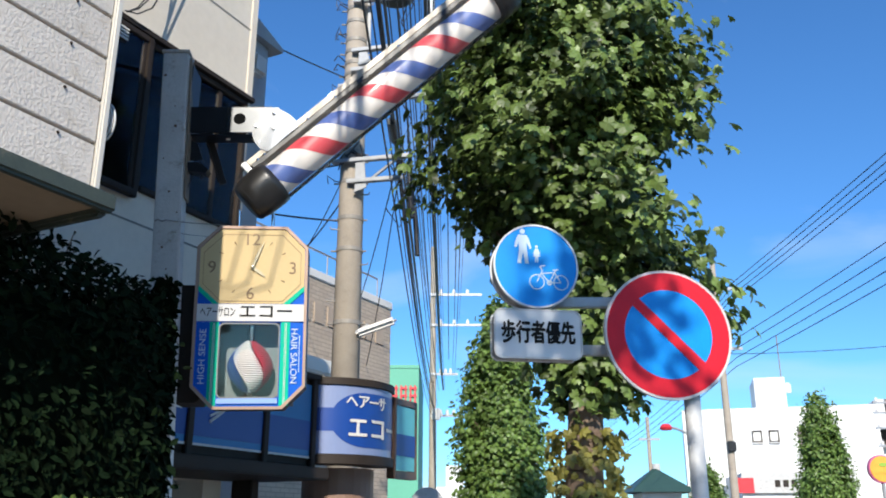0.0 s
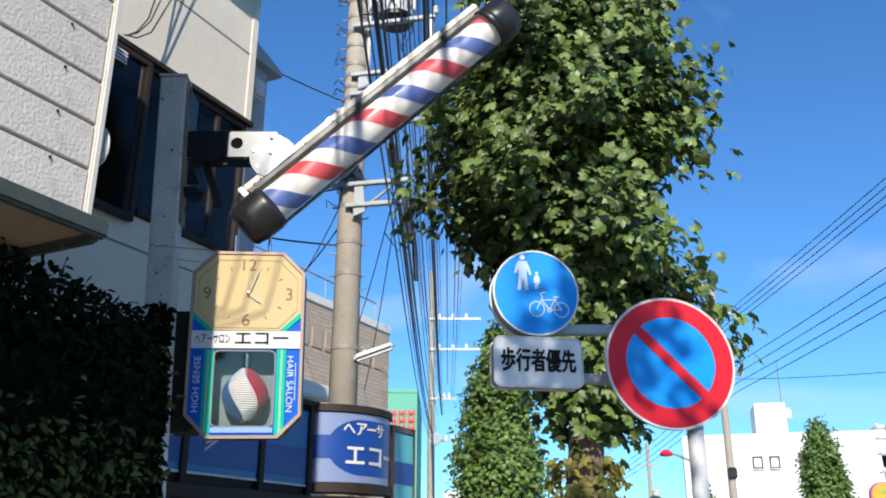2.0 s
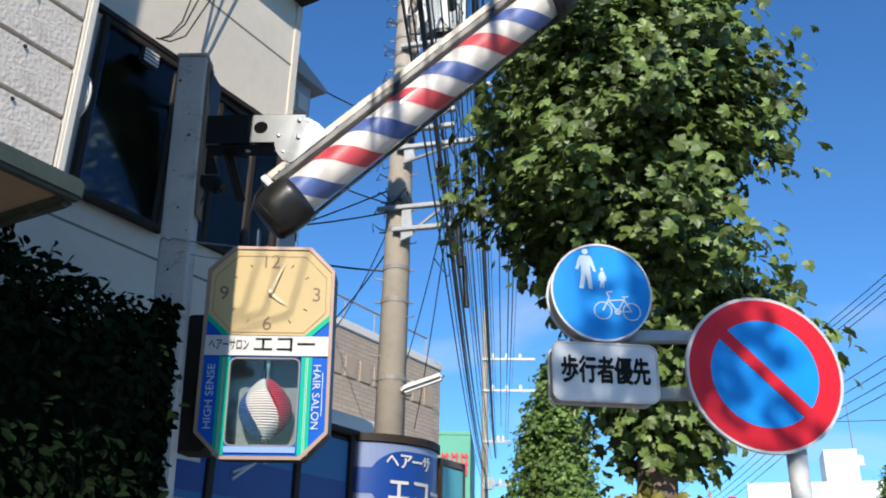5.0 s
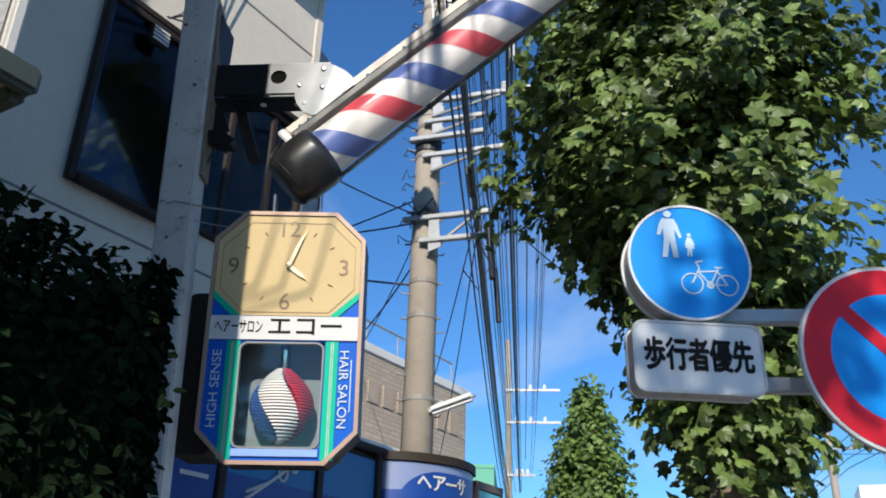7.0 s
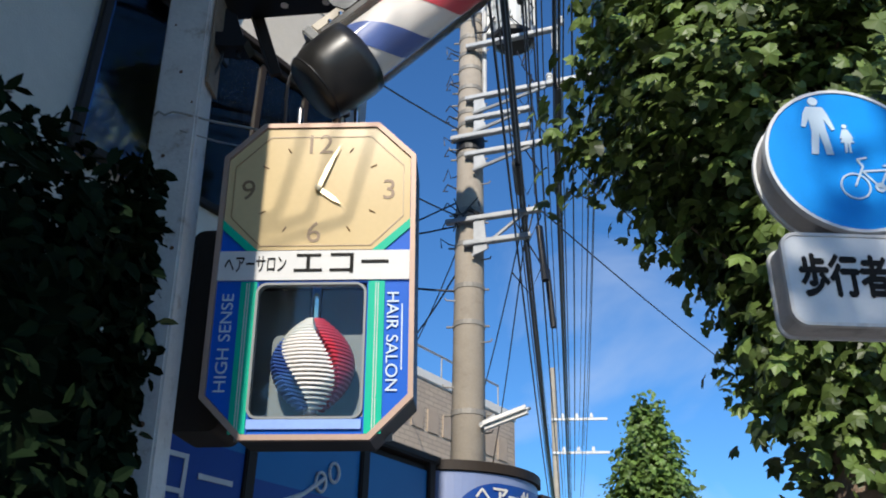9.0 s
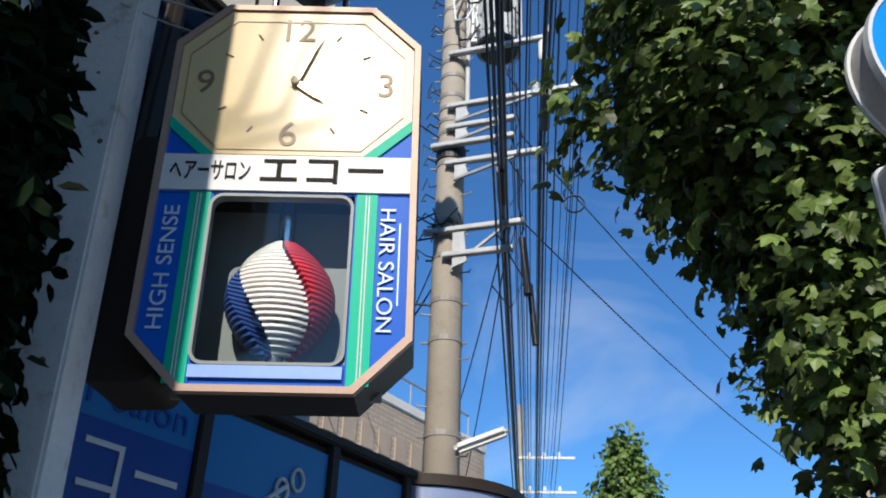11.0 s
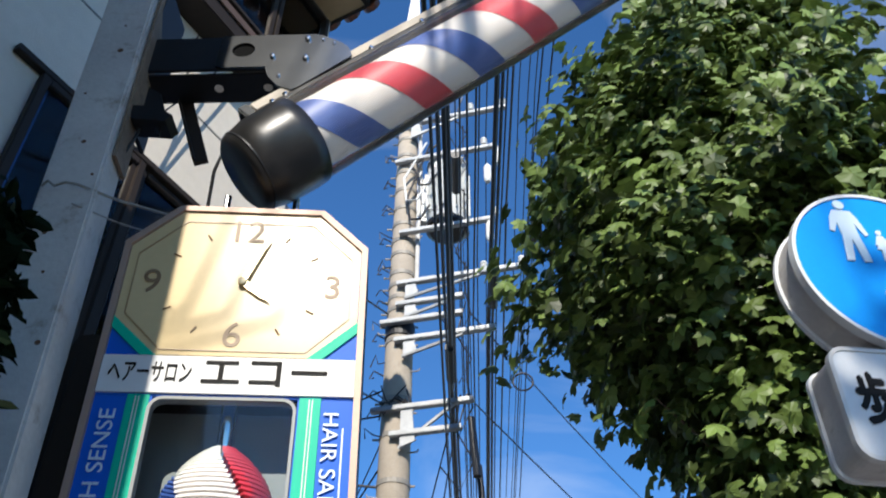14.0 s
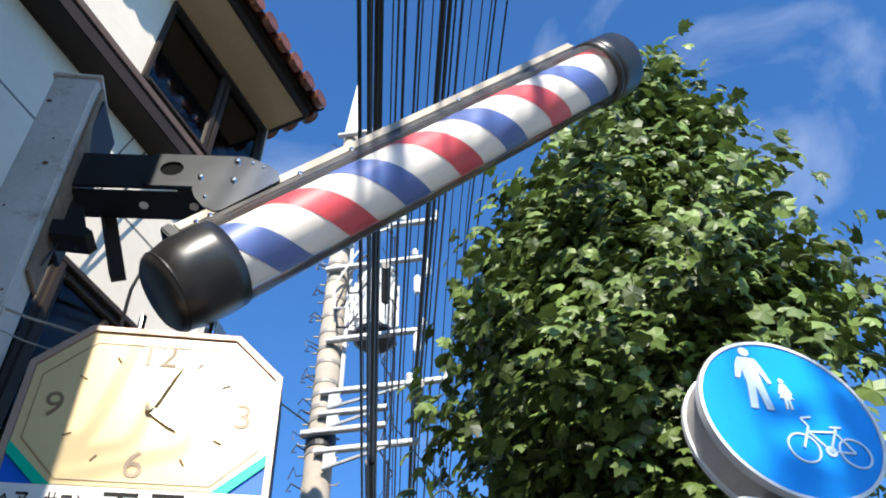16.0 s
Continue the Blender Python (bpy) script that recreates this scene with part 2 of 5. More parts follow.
AWDEEP = mat("shop_panel_deep_blue", (0.008, 0.05, 0.26), 0.35, vary=0.06, scale=3)
AWLIGHT = mat("shop_panel_pale_blue", (0.20, 0.25, 0.42), 0.35, vary=0.05, scale=3, coat=0.2)
ASPH = mat("asphalt", (0.05, 0.05, 0.052), 0.9, vary=0.2, scale=2, bump=0.5, bump_scale=120)
PAVE = mat("pavement_concrete", (0.33, 0.31, 0.29), 0.9, vary=0.12, scale=1.5, bump=0.3, bump_scale=60)
KERB = mat("kerb_concrete", (0.40, 0.39, 0.37), 0.85, vary=0.1, scale=3)


# ---- helpers ----
def thing(name, m, label, category, group="", kind=""):
    e = new(name)
    e.matrix_world = m
    return tagged(e, label, category, group, kind)


def part(name, bm, material, parent, label="", smooth=False, kind=""):
    """Links a bmesh as one mesh object under a thing or a part."""
    me = bpy.data.meshes.new(name)
    bmesh.ops.recalc_face_normals(bm, faces=bm.faces[:])
    bm.to_mesh(me)
    bm.free()
    for mm in (material if isinstance(material, (list, tuple)) else [material]):
        me.materials.append(mm)
    if smooth:
        for p in me.polygons:
            p.use_smooth = True
    ob = new(name, me)
    if parent is not None:
        ob.parent = parent
    if label:
        ob["label"] = label
    if kind:
        ob["kind"] = kind
    return ob


def box(bm, x0, x1, y0, y1, z0, z1, bevel=0.0):
    b2 = bmesh.new()
    bmesh.ops.create_cube(b2, size=1)
    for v in b2.verts:
        v.co = Vector(((x0 + x1) / 2 + v.co.x * (x1 - x0), (y0 + y1) / 2 + v.co.y * (y1 - y0), (z0 + z1) / 2 + v.co.z * (z1 - z0)))
    if bevel:
        bmesh.ops.bevel(b2, geom=b2.edges[:], offset=bevel, segments=2, affect="EDGES")
    join(bm, b2)
    return bm


def join(bm, b2):
    me = bpy.data.meshes.new("tmp")
    b2.to_mesh(me)
    b2.free()
    bm.from_mesh(me)
    bpy.data.meshes.remove(me)


def B(*a, **k):
    return box(bmesh.new(), *a, **k)


def rod(bm, p, q, r0, r1=None, seg=12, caps=True):
    p, q = Vector(p), Vector(q)
    r0, r1 = float(r0), float(r0 if r1 is None else r1)
    w = (q - p).normalized()
    u = w.orthogonal().normalized()
    v = w.cross(u)
    rings = []
    for c, r in ((p, r0), (q, r1)):
        rings.append([bm.verts.new(c + r * (math.cos(a) * u + math.sin(a) * v)) for a in (2 * math.pi * i / seg for i in range(seg))])
    for i in range(seg):
        bm.faces.new((rings[0][i], rings[0][(i + 1) % seg], rings[1][(i + 1) % seg], rings[1][i]))
    if caps:
        bm.faces.new(rings[0][::-1])
        bm.faces.new(rings[1])
    return bm


def R(*a, **k):
    return rod(bmesh.new(), *a, **k)


def sweep(bm, pts, r, seg=6):
    """A round wire through the points."""
    pts = [Vector(p) for p in pts]
    rings = []
    for i, p in enumerate(pts):
        d = (pts[min(i + 1, len(pts) - 1)] - pts[max(i - 1, 0)]).normalized()
        u = d.cross(Vector((0.31, 0.17, 0.93)))
        u = u.normalized() if u.length > 1e-3 else d.orthogonal().normalized()
        v = d.cross(u)
        rings.append([bm.verts.new(p + r * (math.cos(a) * u + math.sin(a) * v)) for a in (2 * math.pi * k / seg for k in range(seg))])
    for a, b in zip(rings, rings[1:]):
        for k in range(seg):
            bm.faces.new((a[k], a[(k + 1) % seg], b[(k + 1) % seg], b[k]))
    bm.faces.new(rings[0][::-1])
    bm.faces.new(rings[-1])
    return bm


def W(pts, r, seg=6):
    return sweep(bmesh.new(), pts, r, seg)


def lathe(bm, prof, seg=40, axis="z", close=False):
    """Turns (radius, height) pairs round the local z axis."""
    rings = []
    for r, z in prof:
        rings.append([bm.verts.new((r * math.cos(a), r * math.sin(a), z)) for a in (2 * math.pi * i / seg for i in range(seg))] if r > 1e-6 else [bm.verts.new((0, 0, z))])
    for a, b in zip(rings, rings[1:]):
        for i in range(seg):
            j = (i + 1) % seg
            if len(a) == 1:
                bm.faces.new((a[0], b[i], b[j]))
            elif len(b) == 1:
                bm.faces.new((a[i], a[j], b[0]))
            else:
                bm.faces.new((a[i], a[j], b[j], b[i]))
    return bm


def L(prof, seg=40):
    return lathe(bmesh.new(), prof, seg)


def plate(poly, z0, z1, plane="xz"):
    """A flat plate with the outline poly (in x and z), from depth z0 to z1 along y."""
    bm = bmesh.new()
    a = [bm.verts.new((x, z0, z)) for x, z in poly]
    b = [bm.verts.new((x, z1, z)) for x, z in poly]
    bm.faces.new(a)
    bm.faces.new(b[::-1])
    for i in range(len(a)):
        j = (i + 1) % len(a)
        bm.faces.new((a[j], a[i], b[i], b[j]))
    return bm


def disc_poly(cx, cz, r, seg=64, rz=None):
    return [(cx + r * math.cos(2 * math.pi * i / seg), cz + (rz or r) * math.sin(2 * math.pi * i / seg)) for i in range(seg)]


def chamfer_poly(x0, x1, z0, z1, ct, cb):
    return [(x0 + ct, z1), (x0, z1 - ct), (x0, z0 + cb), (x0 + cb, z0), (x1 - cb, z0), (x1, z0 + cb), (x1, z1 - ct), (x1 - ct, z1)]


def round_poly(x0, x1, z0, z1, r, k=6):
    out = []
    for cx, cz, a0 in ((x1 - r, z1 - r, 0), (x0 + r, z1 - r, 90), (x0 + r, z0 + r, 180), (x1 - r, z0 + r, 270)):
        out += [(cx + r * math.cos(radians(a0 + 90 * i / k)), cz + r * math.sin(radians(a0 + 90 * i / k))) for i in range(k + 1)]
    return out


def letters(name, body, size, m, material, parent, label="", width=None, depth=0.002, upright=True, bold=0.0):
    """Lettering as a thin mesh, centred on the pose m, facing the local -y."""
    cu = bpy.data.curves.new("t", "FONT")
    cu.body, cu.size, cu.extrude = body, size, depth
    cu.align_x, cu.align_y = "CENTER", "CENTER"
    ob = new("t", cu)
    bpy.context.view_layer.update()
    me = bpy.data.meshes.new_from_object(ob.evaluated_get(bpy.context.evaluated_depsgraph_get()))
    bpy.data.objects.remove(ob)
    bpy.data.curves.remove(cu)
    me.name = name
    if bold:
        bm = bmesh.new()
        for ox, oy, oz in ((-bold, 0, 0), (bold, 0, 0.0001), (0, bold * 0.8, 0.0002), (0, -bold * 0.8, 0.0003)):
            m2 = me.copy()
            m2.transform(Matrix.Translation((ox * size, oy * size, oz)))
            bm.from_mesh(m2)
            bpy.data.meshes.remove(m2)
        bm.to_mesh(me)
        bm.free()
    xs = [v.co.x for v in me.vertices] or [0, 1]
    k = (width / (max(xs) - min(xs))) if width else 1.0
    me.transform(m @ (pose(0, 0, 0, 90) if upright else Matrix()) @ Matrix.Diagonal((k, 1, 1, 1)))
    me.materials.clear()
    me.materials.append(material)
    ob = new(name, me)
    ob.parent = parent
    if label:
        ob["label"] = label
    return ob


def cloud_mesh(name, template, faces, mats, parent, material):
    """Many copies of a small template (array n x 3) under matrices (array k x 3 x 4), as one mesh."""
    k, n = len(mats), len(template)
    co = np.einsum("kij,nj->kni", mats[:, :, :3], template) + mats[:, None, :, 3]
    fs = (np.array(faces)[None] + (np.arange(k) * n)[:, None, None]).reshape(-1, len(faces[0]))
    me = bpy.data.meshes.new(name)
    me.from_pydata(co.reshape(-1, 3).tolist(), [], fs.tolist())
    me.materials.append(material)
    ob = new(name, me)
    ob.parent = parent
    return ob


def leaf_frames(points, outward, sizes, rng, droop=0.25):
    k = len(points)
    nrm = outward * 0.8 + np.array([0, -0.1, 0.28]) + rng.normal(0, 0.48, (k, 3))
    nrm /= np.linalg.norm(nrm, axis=1)[:, None]
    tip = outward * 0.6 + np.array([0, 0, -droop]) + rng.normal(0, 0.6, (k, 3))
    tip -= nrm * (tip * nrm).sum(1)[:, None]
    tip /= np.linalg.norm(tip, axis=1)[:, None]
    side = np.cross(tip, nrm)
    m = np.empty((k, 3, 4))
    m[:, :, 0], m[:, :, 1], m[:, :, 2] = side * sizes[:, None], tip * sizes[:, None], nrm * sizes[:, None]
    m[:, :, 3] = points
    return m


# a five-lobed leaf with a raised midrib, and a plain oval one
MAPLE = np.array([(0, 0, 0), (0.30, -0.04, -0.06), (0.56, 0.20, -0.14), (0.37, 0.38, -0.03), (0.44, 0.72, -0.13), (0.24, 0.68, -0.02), (0, 1.02, -0.18),
                  (-0.24, 0.68, -0.02), (-0.44, 0.72, -0.13), (-0.37, 0.38, -0.03), (-0.56, 0.20, -0.14), (-0.30, -0.04, -0.06), (0, 0.4, 0.06)])
MAPLE_F = [(12, i, i + 1 if i < 11 else 0) for i in range(12)]
OVAL = np.array([(0, 0, 0), (0.24, 0.3, 0.05), (0.2, 0.7, 0.03), (0, 1, -0.08), (-0.2, 0.7, 0.03), (-0.24, 0.3, 0.05), (0, 0.45, -0.02)])
OVAL_F = [(6, i, i + 1 if i < 5 else 0) for i in range(6)]

# ---- setting: ground, pavement, road ----
ground = part("ground", B(-400, 400, -400, 400, -0.6, -0.16), ASPH, None)
tagged(ground, "dark grey asphalt ground reaching the horizon", "ground", kind="structure")
road = part("road", B(3.0, 9.0, -60, 120, -0.158, -0.12), ASPH, None)
tagged(road, "dark asphalt road beside the pavement", "road", kind="structure")
pavement = part("pavement", B(-14, 2.7, -60, 120, -0.16, 0.0), PAVE, None)
tagged(pavement, "grey concrete pavement along the shops", "pavement", kind="structure")
kerb = part("kerb", B(2.704, 2.85, -60, 120, -0.158, 0.012, bevel=0.012), KERB, None)
tagged(kerb, "pale concrete kerb stone line", "kerb", kind="structure")
far_pavement = part("pavement", B(9.0, 16, -60, 120, -0.158, 0.0), PAVE, None)
tagged(far_pavement, "grey concrete pavement across the road", "pavement", kind="structure")

# the buildings stand on a line turned 27 degrees from the street: local x runs along the fronts, local y away from the street
TURNED = pose(0, 0, 0, 0, 0, 63)


# pale curtain tone, with reflected sky light mixed into the colour
CURTGLASS = mat("curtained_glass_sky_tint", (0.52, 0.63, 0.74), 0.07, vary=0.4, scale=3, spec=0.7, coat=1.0)


def window(parent, s0, s1, z0, z1, m, proud, frame_w, mullions=(), frame_mat=BROWN, curtain=False, deep=0.12):
    """A framed window on a front: frame bars, glass panes, mullions and a sill."""
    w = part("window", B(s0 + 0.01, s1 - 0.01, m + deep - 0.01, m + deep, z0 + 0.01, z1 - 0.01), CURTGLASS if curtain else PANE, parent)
    f = m - proud
    for name, a in (("window_frame", (s0, s0 + frame_w, f, m + deep - 0.02, z0, z1)), ("window_frame", (s1 - frame_w, s1, f, m + deep - 0.02, z0, z1)),
                    ("window_frame", (s0 + frame_w, s1 - frame_w, f, m + deep - 0.02, z1 - frame_w, z1)), ("window_sill", (s0 + frame_w, s1 - frame_w, f - 0.015, m + deep - 0.02, z0, z0 + frame_w))):
        part(name, B(*a, bevel=0.006), frame_mat, w)
    edges = [s0 + frame_w, *mullions, s1 - frame_w]
    for x in mullions:
        part("mullion", B(x - 0.022, x + 0.022, m - 0.005, m + deep - 0.02, z0 + frame_w, z1 - frame_w, bevel=0.004), frame_mat, w)
    for a, b in zip(edges, edges[1:]):
        pane = part("pane", B(a + 0.02, b - 0.02, m + deep - 0.042, m + deep - 0.038, z0 + frame_w, z1 - frame_w), CLEAR, w)
        pane.visible_shadow = False
        if curtain:
            bm = bmesh.new()
            k = 26
            xs = [a + 0.03 + (b - a) * 0.86 * i / k for i in range(k + 1)]
            lo = [bm.verts.new((x, m + deep - 0.024 + 0.006 * math.sin(i * 1.7), z0 + frame_w)) for i, x in enumerate(xs)]
            hi = [bm.verts.new((x, m + deep - 0.026 + 0.006 * math.sin(i * 1.7), z1 - frame_w)) for i, x in enumerate(xs)]
            for i in range(k):
                bm.faces.new((lo[i], lo[i + 1], hi[i + 1], hi[i]))
            part("curtain", bm, CURTAIN, w)
    return w


def holed_wall(s0, s1, z0, z1, m0, m1, holes):
    """A wall slab with rectangular openings right through it."""
    bm = bmesh.new()
    xs = sorted({s0, s1, *(h[0] for h in holes), *(h[1] for h in holes)})
    zs = sorted({z0, z1, *(h[2] for h in holes), *(h[3] for h in holes)})
    for a, b in zip(xs, xs[1:]):
        for c, d in zip(zs, zs[1:]):
            if any(h[0] <= a and b <= h[1] and h[2] <= c and d <= h[3] for h in holes):
                continue
            box(bm, a, b, m0, m1, c, d)
    bmesh.ops.remove_doubles(bm, verts=bm.verts[:], dist=1e-5)
    return bm


# ---- the barber's house ----
M0 = 4.68
shop = thing("barber_house", TURNED, "cream rendered three-storey shop house with brown window frames", "building")
part("wall", holed_wall(-3.0, 5.40, 0.0, 6.53, M0, M0 + 0.2, [(4.22, 5.34, 3.92, 5.12), (4.4, 5.2, 0.0, 1.9)]), CREAM, shop, "cream rendered wall with horizontal joints")
part("side_wall", B(5.2, 5.398, M0 + 0.2, M0 + 7, 0, 6.4), CREAM, shop)
part("back_wall", B(-3, 5.2, M0 + 6.8, M0 + 7, 0, 8), CREAM, shop)
for zj in (5.86, 3.66):
    part("joint_strip", B(-3.0, 5.402, M0 - 0.003, M0 + 0.01, zj - 0.008, zj + 0.008), mat("joint_grey", (0.2, 0.19, 0.17), 0.7), shop)
part("corner_trim", B(5.33, 5.41, M0 - 0.012, M0 + 0.05, 5.2, 6.51, bevel=0.005), CREAM, shop)
window(shop, 3.46, 4.19, 3.82, 5.12, M0 - 0.05, 0.02, 0.05, (4.13,), curtain=False, deep=0.045)
window(shop, 4.20, 5.36, 3.90, 5.14, M0, 0.02, 0.045, (4.62, 5.02), frame_mat=BROWN, curtain=True, deep=0.05)
part("lintel", B(3.3, 5.41, M0 - 0.05, M0 - 0.002, 5.145, 5.19, bevel=0.004), BROWN, shop)
vent = part("vent_hood", B(3.74, 3.88, M0 - 0.14, M0 - 0.095, 4.90, 5.02, bevel=0.01), BROWN, shop)
for k in range(4):
    part("vent_slat", B(3.75, 3.87, M0 - 0.150, M0 - 0.141, 4.915 + 0.027 * k, 4.928 + 0.027 * k), PORC, vent)
# upper storey, slightly jettied
MU = 4.50
part("upper_wall", holed_wall(-3.0, 5.40, 6.75, 8.02, MU, MU + 0.2, [(4.06, 5.34, 6.80, 7.86)]), CREAM, shop)
part("storey_band", B(-3.0, 5.41, MU - 0.03, MU + 0.3, 6.52, 6.745, bevel=0.01), BROWN, shop, "dark brown boarded band between storeys")
part("band_moulding", B(-3.0, 5.42, MU - 0.045, MU - 0.032, 6.66, 6.74, bevel=0.006), BRONZE, shop)
window(shop, 4.04, 5.36, 6.78, 7.88, MU, 0.03, 0.04, (4.76, 4.82), frame_mat=BROWN, curtain=True, deep=0.06)
part("eave_soffit", B(-3.0, 5.40, 4.15, MU + 0.6, 7.94, 7.98), EAVEB, shop, "ochre boarded eave soffit")
part("fascia_board", B(-3.0, 5.42, 4.11, 4.148, 7.925, 8.05, bevel=0.005), BROWN, shop)
part("bargeboard", B(5.402, 5.43, 4.15, MU + 3, 7.925, 8.05, bevel=0.005), BROWN, shop)
part("roof_deck", B(-3.0, 5.44, 4.08, MU + 4, 8.052, 8.088), BROWN, shop)
roof = part("roof", plate([(-3.0, 8.09), (5.4, 8.09), (5.4, 8.12), (-3.0, 8.12)], 4.1, MU + 4), TILE, shop, "orange-brown clay pan-tile roof")
tile_me = None
for i in range(26):
    x = 5.37 - 0.2 * i
    if tile_me is None:
        bm = bmesh.new()
        n = 9
        for y0, y1, zz in ((0.0, 0.30, 0.0), (0.26, 0.56, 0.05)):
            prof = [(0.11 * math.cos(math.pi * k / (n - 1)), 0.065 * math.sin(math.pi * k / (n - 1))) for k in range(n)]
            a = [bm.verts.new((px, y0, pz + zz)) for px, pz in prof]
            b = [bm.verts.new((px, y1, pz + zz + 0.03)) for px, pz in prof]
            for k in range(n - 1):
                bm.faces.new((a[k], a[k + 1], b[k + 1], b[k]))
            bm.faces.new(a)
        rod(bm, (0, -0.035, 0.005), (0, 0.02, 0.005), 0.082, seg=14)
        t0 = part("roof_tile", bm, TILE, roof)
        tile_me = t0.data
    else:
        t0 = new("roof_tile", tile_me)
        t0.parent = roof
    t0.location = (x, 4.0, 8.06)
for k in range(7):
    t0 = new("roof_tile", tile_me)
    t0.parent = roof
    t0.rotation_euler = (0, 0, radians(90))
    t0.location = (5.48, 4.16 + 0.2 * k, 8.07)

# weather mast with a lamp on the side wall behind
annex = thing("annex_house", TURNED, "grey metal-clad house wall behind the barber's house", "building")
part("wall", B(5.46, 6.22, 5.2, 9, 0, 6.28), GREYW, annex)
part("roof", plate([(5.46, 6.281), (6.36, 6.281), (6.36, 6.33), (5.46, 6.62)], 5.12, 9), GREYW, annex)
wl_lamp = thing("wall_lamp", TURNED @ pose(5.9, 5.2, 5.9), "small white floodlight on a grey wall", "lamp")
part("bracket", B(-0.02, 0.02, -0.08, 0.0, -0.05, 0.05, bevel=0.004), SIGNGREY, wl_lamp)
part("housing", B(-0.1, 0.1, -0.2, -0.08, -0.12, 0.1, bevel=0.03), SWHITE, wl_lamp)
part("cable", W([(0, -0.02, -0.05), (0.04, -0.03, -0.3), (0.0, -0.03, -0.5), (-0.06, -0.02, -0.55)], 0.008), CABLE, wl_lamp)

# ---- shop sign band over the door ----
MS = 4.0
band = thing("shop_sign_band", TURNED, "long dark-framed band of blue shop sign panels", "shop sign")
part("body", B(2.6, 5.66, MS + 0.02, M0 - 0.01, 2.0, 2.66, bevel=0.01), BROWN, band)
part("canopy", B(2.5, 5.70, MS - 0.12, M0 - 0.01, 1.90, 1.99, bevel=0.01), BROWN, band)
part("top_cover", B(2.6, 5.70, MS - 0.03, M0 - 0.01, 2.665, 2.71, bevel=0.008), BROWN, band)
stops = [2.66, 3.44, 4.27, 5.04, 5.62]
for i, (a, b) in enumerate(zip(stops, stops[1:])):
    p = part("sign_panel", B(a + 0.03, b - 0.03, MS + 0.0, MS + 0.016, 2.07, 2.62, bevel=0.003), AWBLUE, band)
    part("panel_edge", B(a + 0.03, b - 0.03, MS - 0.004, MS - 0.001, 2.06, 2.075), SWHITE, p)
    part("deep_blue_field", B(a + 0.035, b - 0.035, MS - 0.004, MS - 0.001, 2.12, 2.43 if i < 2 else 2.34), AWDEEP, p)
    if i == 1:
        letters("lettering", "Hair Salon", 0.15, pose((a + b) / 2, MS - 0.005, 2.52), AWDEEP, p, "dark blue lettering", width=0.66)
        letters("lettering", "エコー", 0.25, pose((a + b) / 2, MS - 0.007, 2.27), SWHITE, p, "white lettering", width=0.66)
    if i == 2:
        for sgn in (-1, 1):
            bm = W([(4.72 + 0.03 * sgn, MS - 0.008, 2.40 + 0.02 * sgn), (4.62 + 0.0 * sgn, MS - 0.008, 2.33), (4.45, MS - 0.008, 2.24 - 0.02 * sgn)], 0.010)
            part("scissor_blade", bm, SWHITE, p)
            ring = [(4.77 + 0.045 * sgn + 0.035 * math.cos(q), MS - 0.008, 2.43 + 0.03 * sgn + 0.045 * math.sin(q)) for q in (2 * math.pi * k / 16 for k in range(17))]
            part("scissor_handle", W(ring, 0.008), SWHITE, p)
for x in stops:
    part("upright", B(x - 0.03, x + 0.03, MS - 0.02, MS + 0.02, 1.99, 2.665, bevel=0.006), BROWN, band)
for k in range(3):
    part("doorway_post", B(3.2 + k * 1.1, 3.29 + k * 1.1, M0 - 0.3, M0 - 0.1, 0, 1.9, bevel=0.008), BROWN, band)

# the rounded sign at the end of the band
rs = thing("rounded_shop_sign", Matrix(), "rounded blue and white shop sign with dark rim", "shop sign")
RX, RY, RR = -0.985, 7.43, 0.55


def arc_wall(r, a0, a1, z0, z1, thick, k=22):
    bm = bmesh.new()
    g = []
    for i in range(k + 1):
        q = radians(a0 + (a1 - a0) * i / k)
        g.append([bm.verts.new((RX + rr * math.cos(q), RY + rr * math.sin(q), z)) for rr, z in ((r, z0), (r, z1), (r - thick, z1), (r - thick, z0))])
    for a, b in zip(g, g[1:]):
        for j in range(4):
            bm.faces.new((a[j], a[(j + 1) % 4], b[(j + 1) % 4], b[j]))
    bm.faces.new(g[0][::-1])
    bm.faces.new(g[-1])
    return bm


part("body", arc_wall(RR, -93, 5, 2.105, 2.64, 0.2), AWLIGHT, rs, "pale translucent sign face")
part("top_rim", arc_wall(RR + 0.02, -94, 6, 2.645, 2.70, 0.25), BROWN, rs)
part("bottom_rim", arc_wall(RR + 0.02, -94, 6, 2.03, 2.10, 0.25), BROWN, rs)
fb = bmesh.new()
prev = None
for i in range(31):
    q = -80 + 84 * i / 30
    u = min(1.0, i / 11)
    hz = 0.215 * math.sqrt(max(0.02, 1 - (1 - u) ** 2))
    row = [fb.verts.new((RX + (RR + 0.003) * math.cos(radians(q)), RY + (RR + 0.003) * math.sin(radians(q)), 2.375 + sg * hz)) for sg in (-1, 1)]
    if prev:
        fb.faces.new((prev[0], row[0], row[1], prev[1]))
    prev = row
part("deep_blue_field", fb, AWDEEP, rs)
part("blue_stripe", arc_wall(RR + 0.002, -92, -74, 2.28, 2.46, 0.002), AWDEEP, rs)
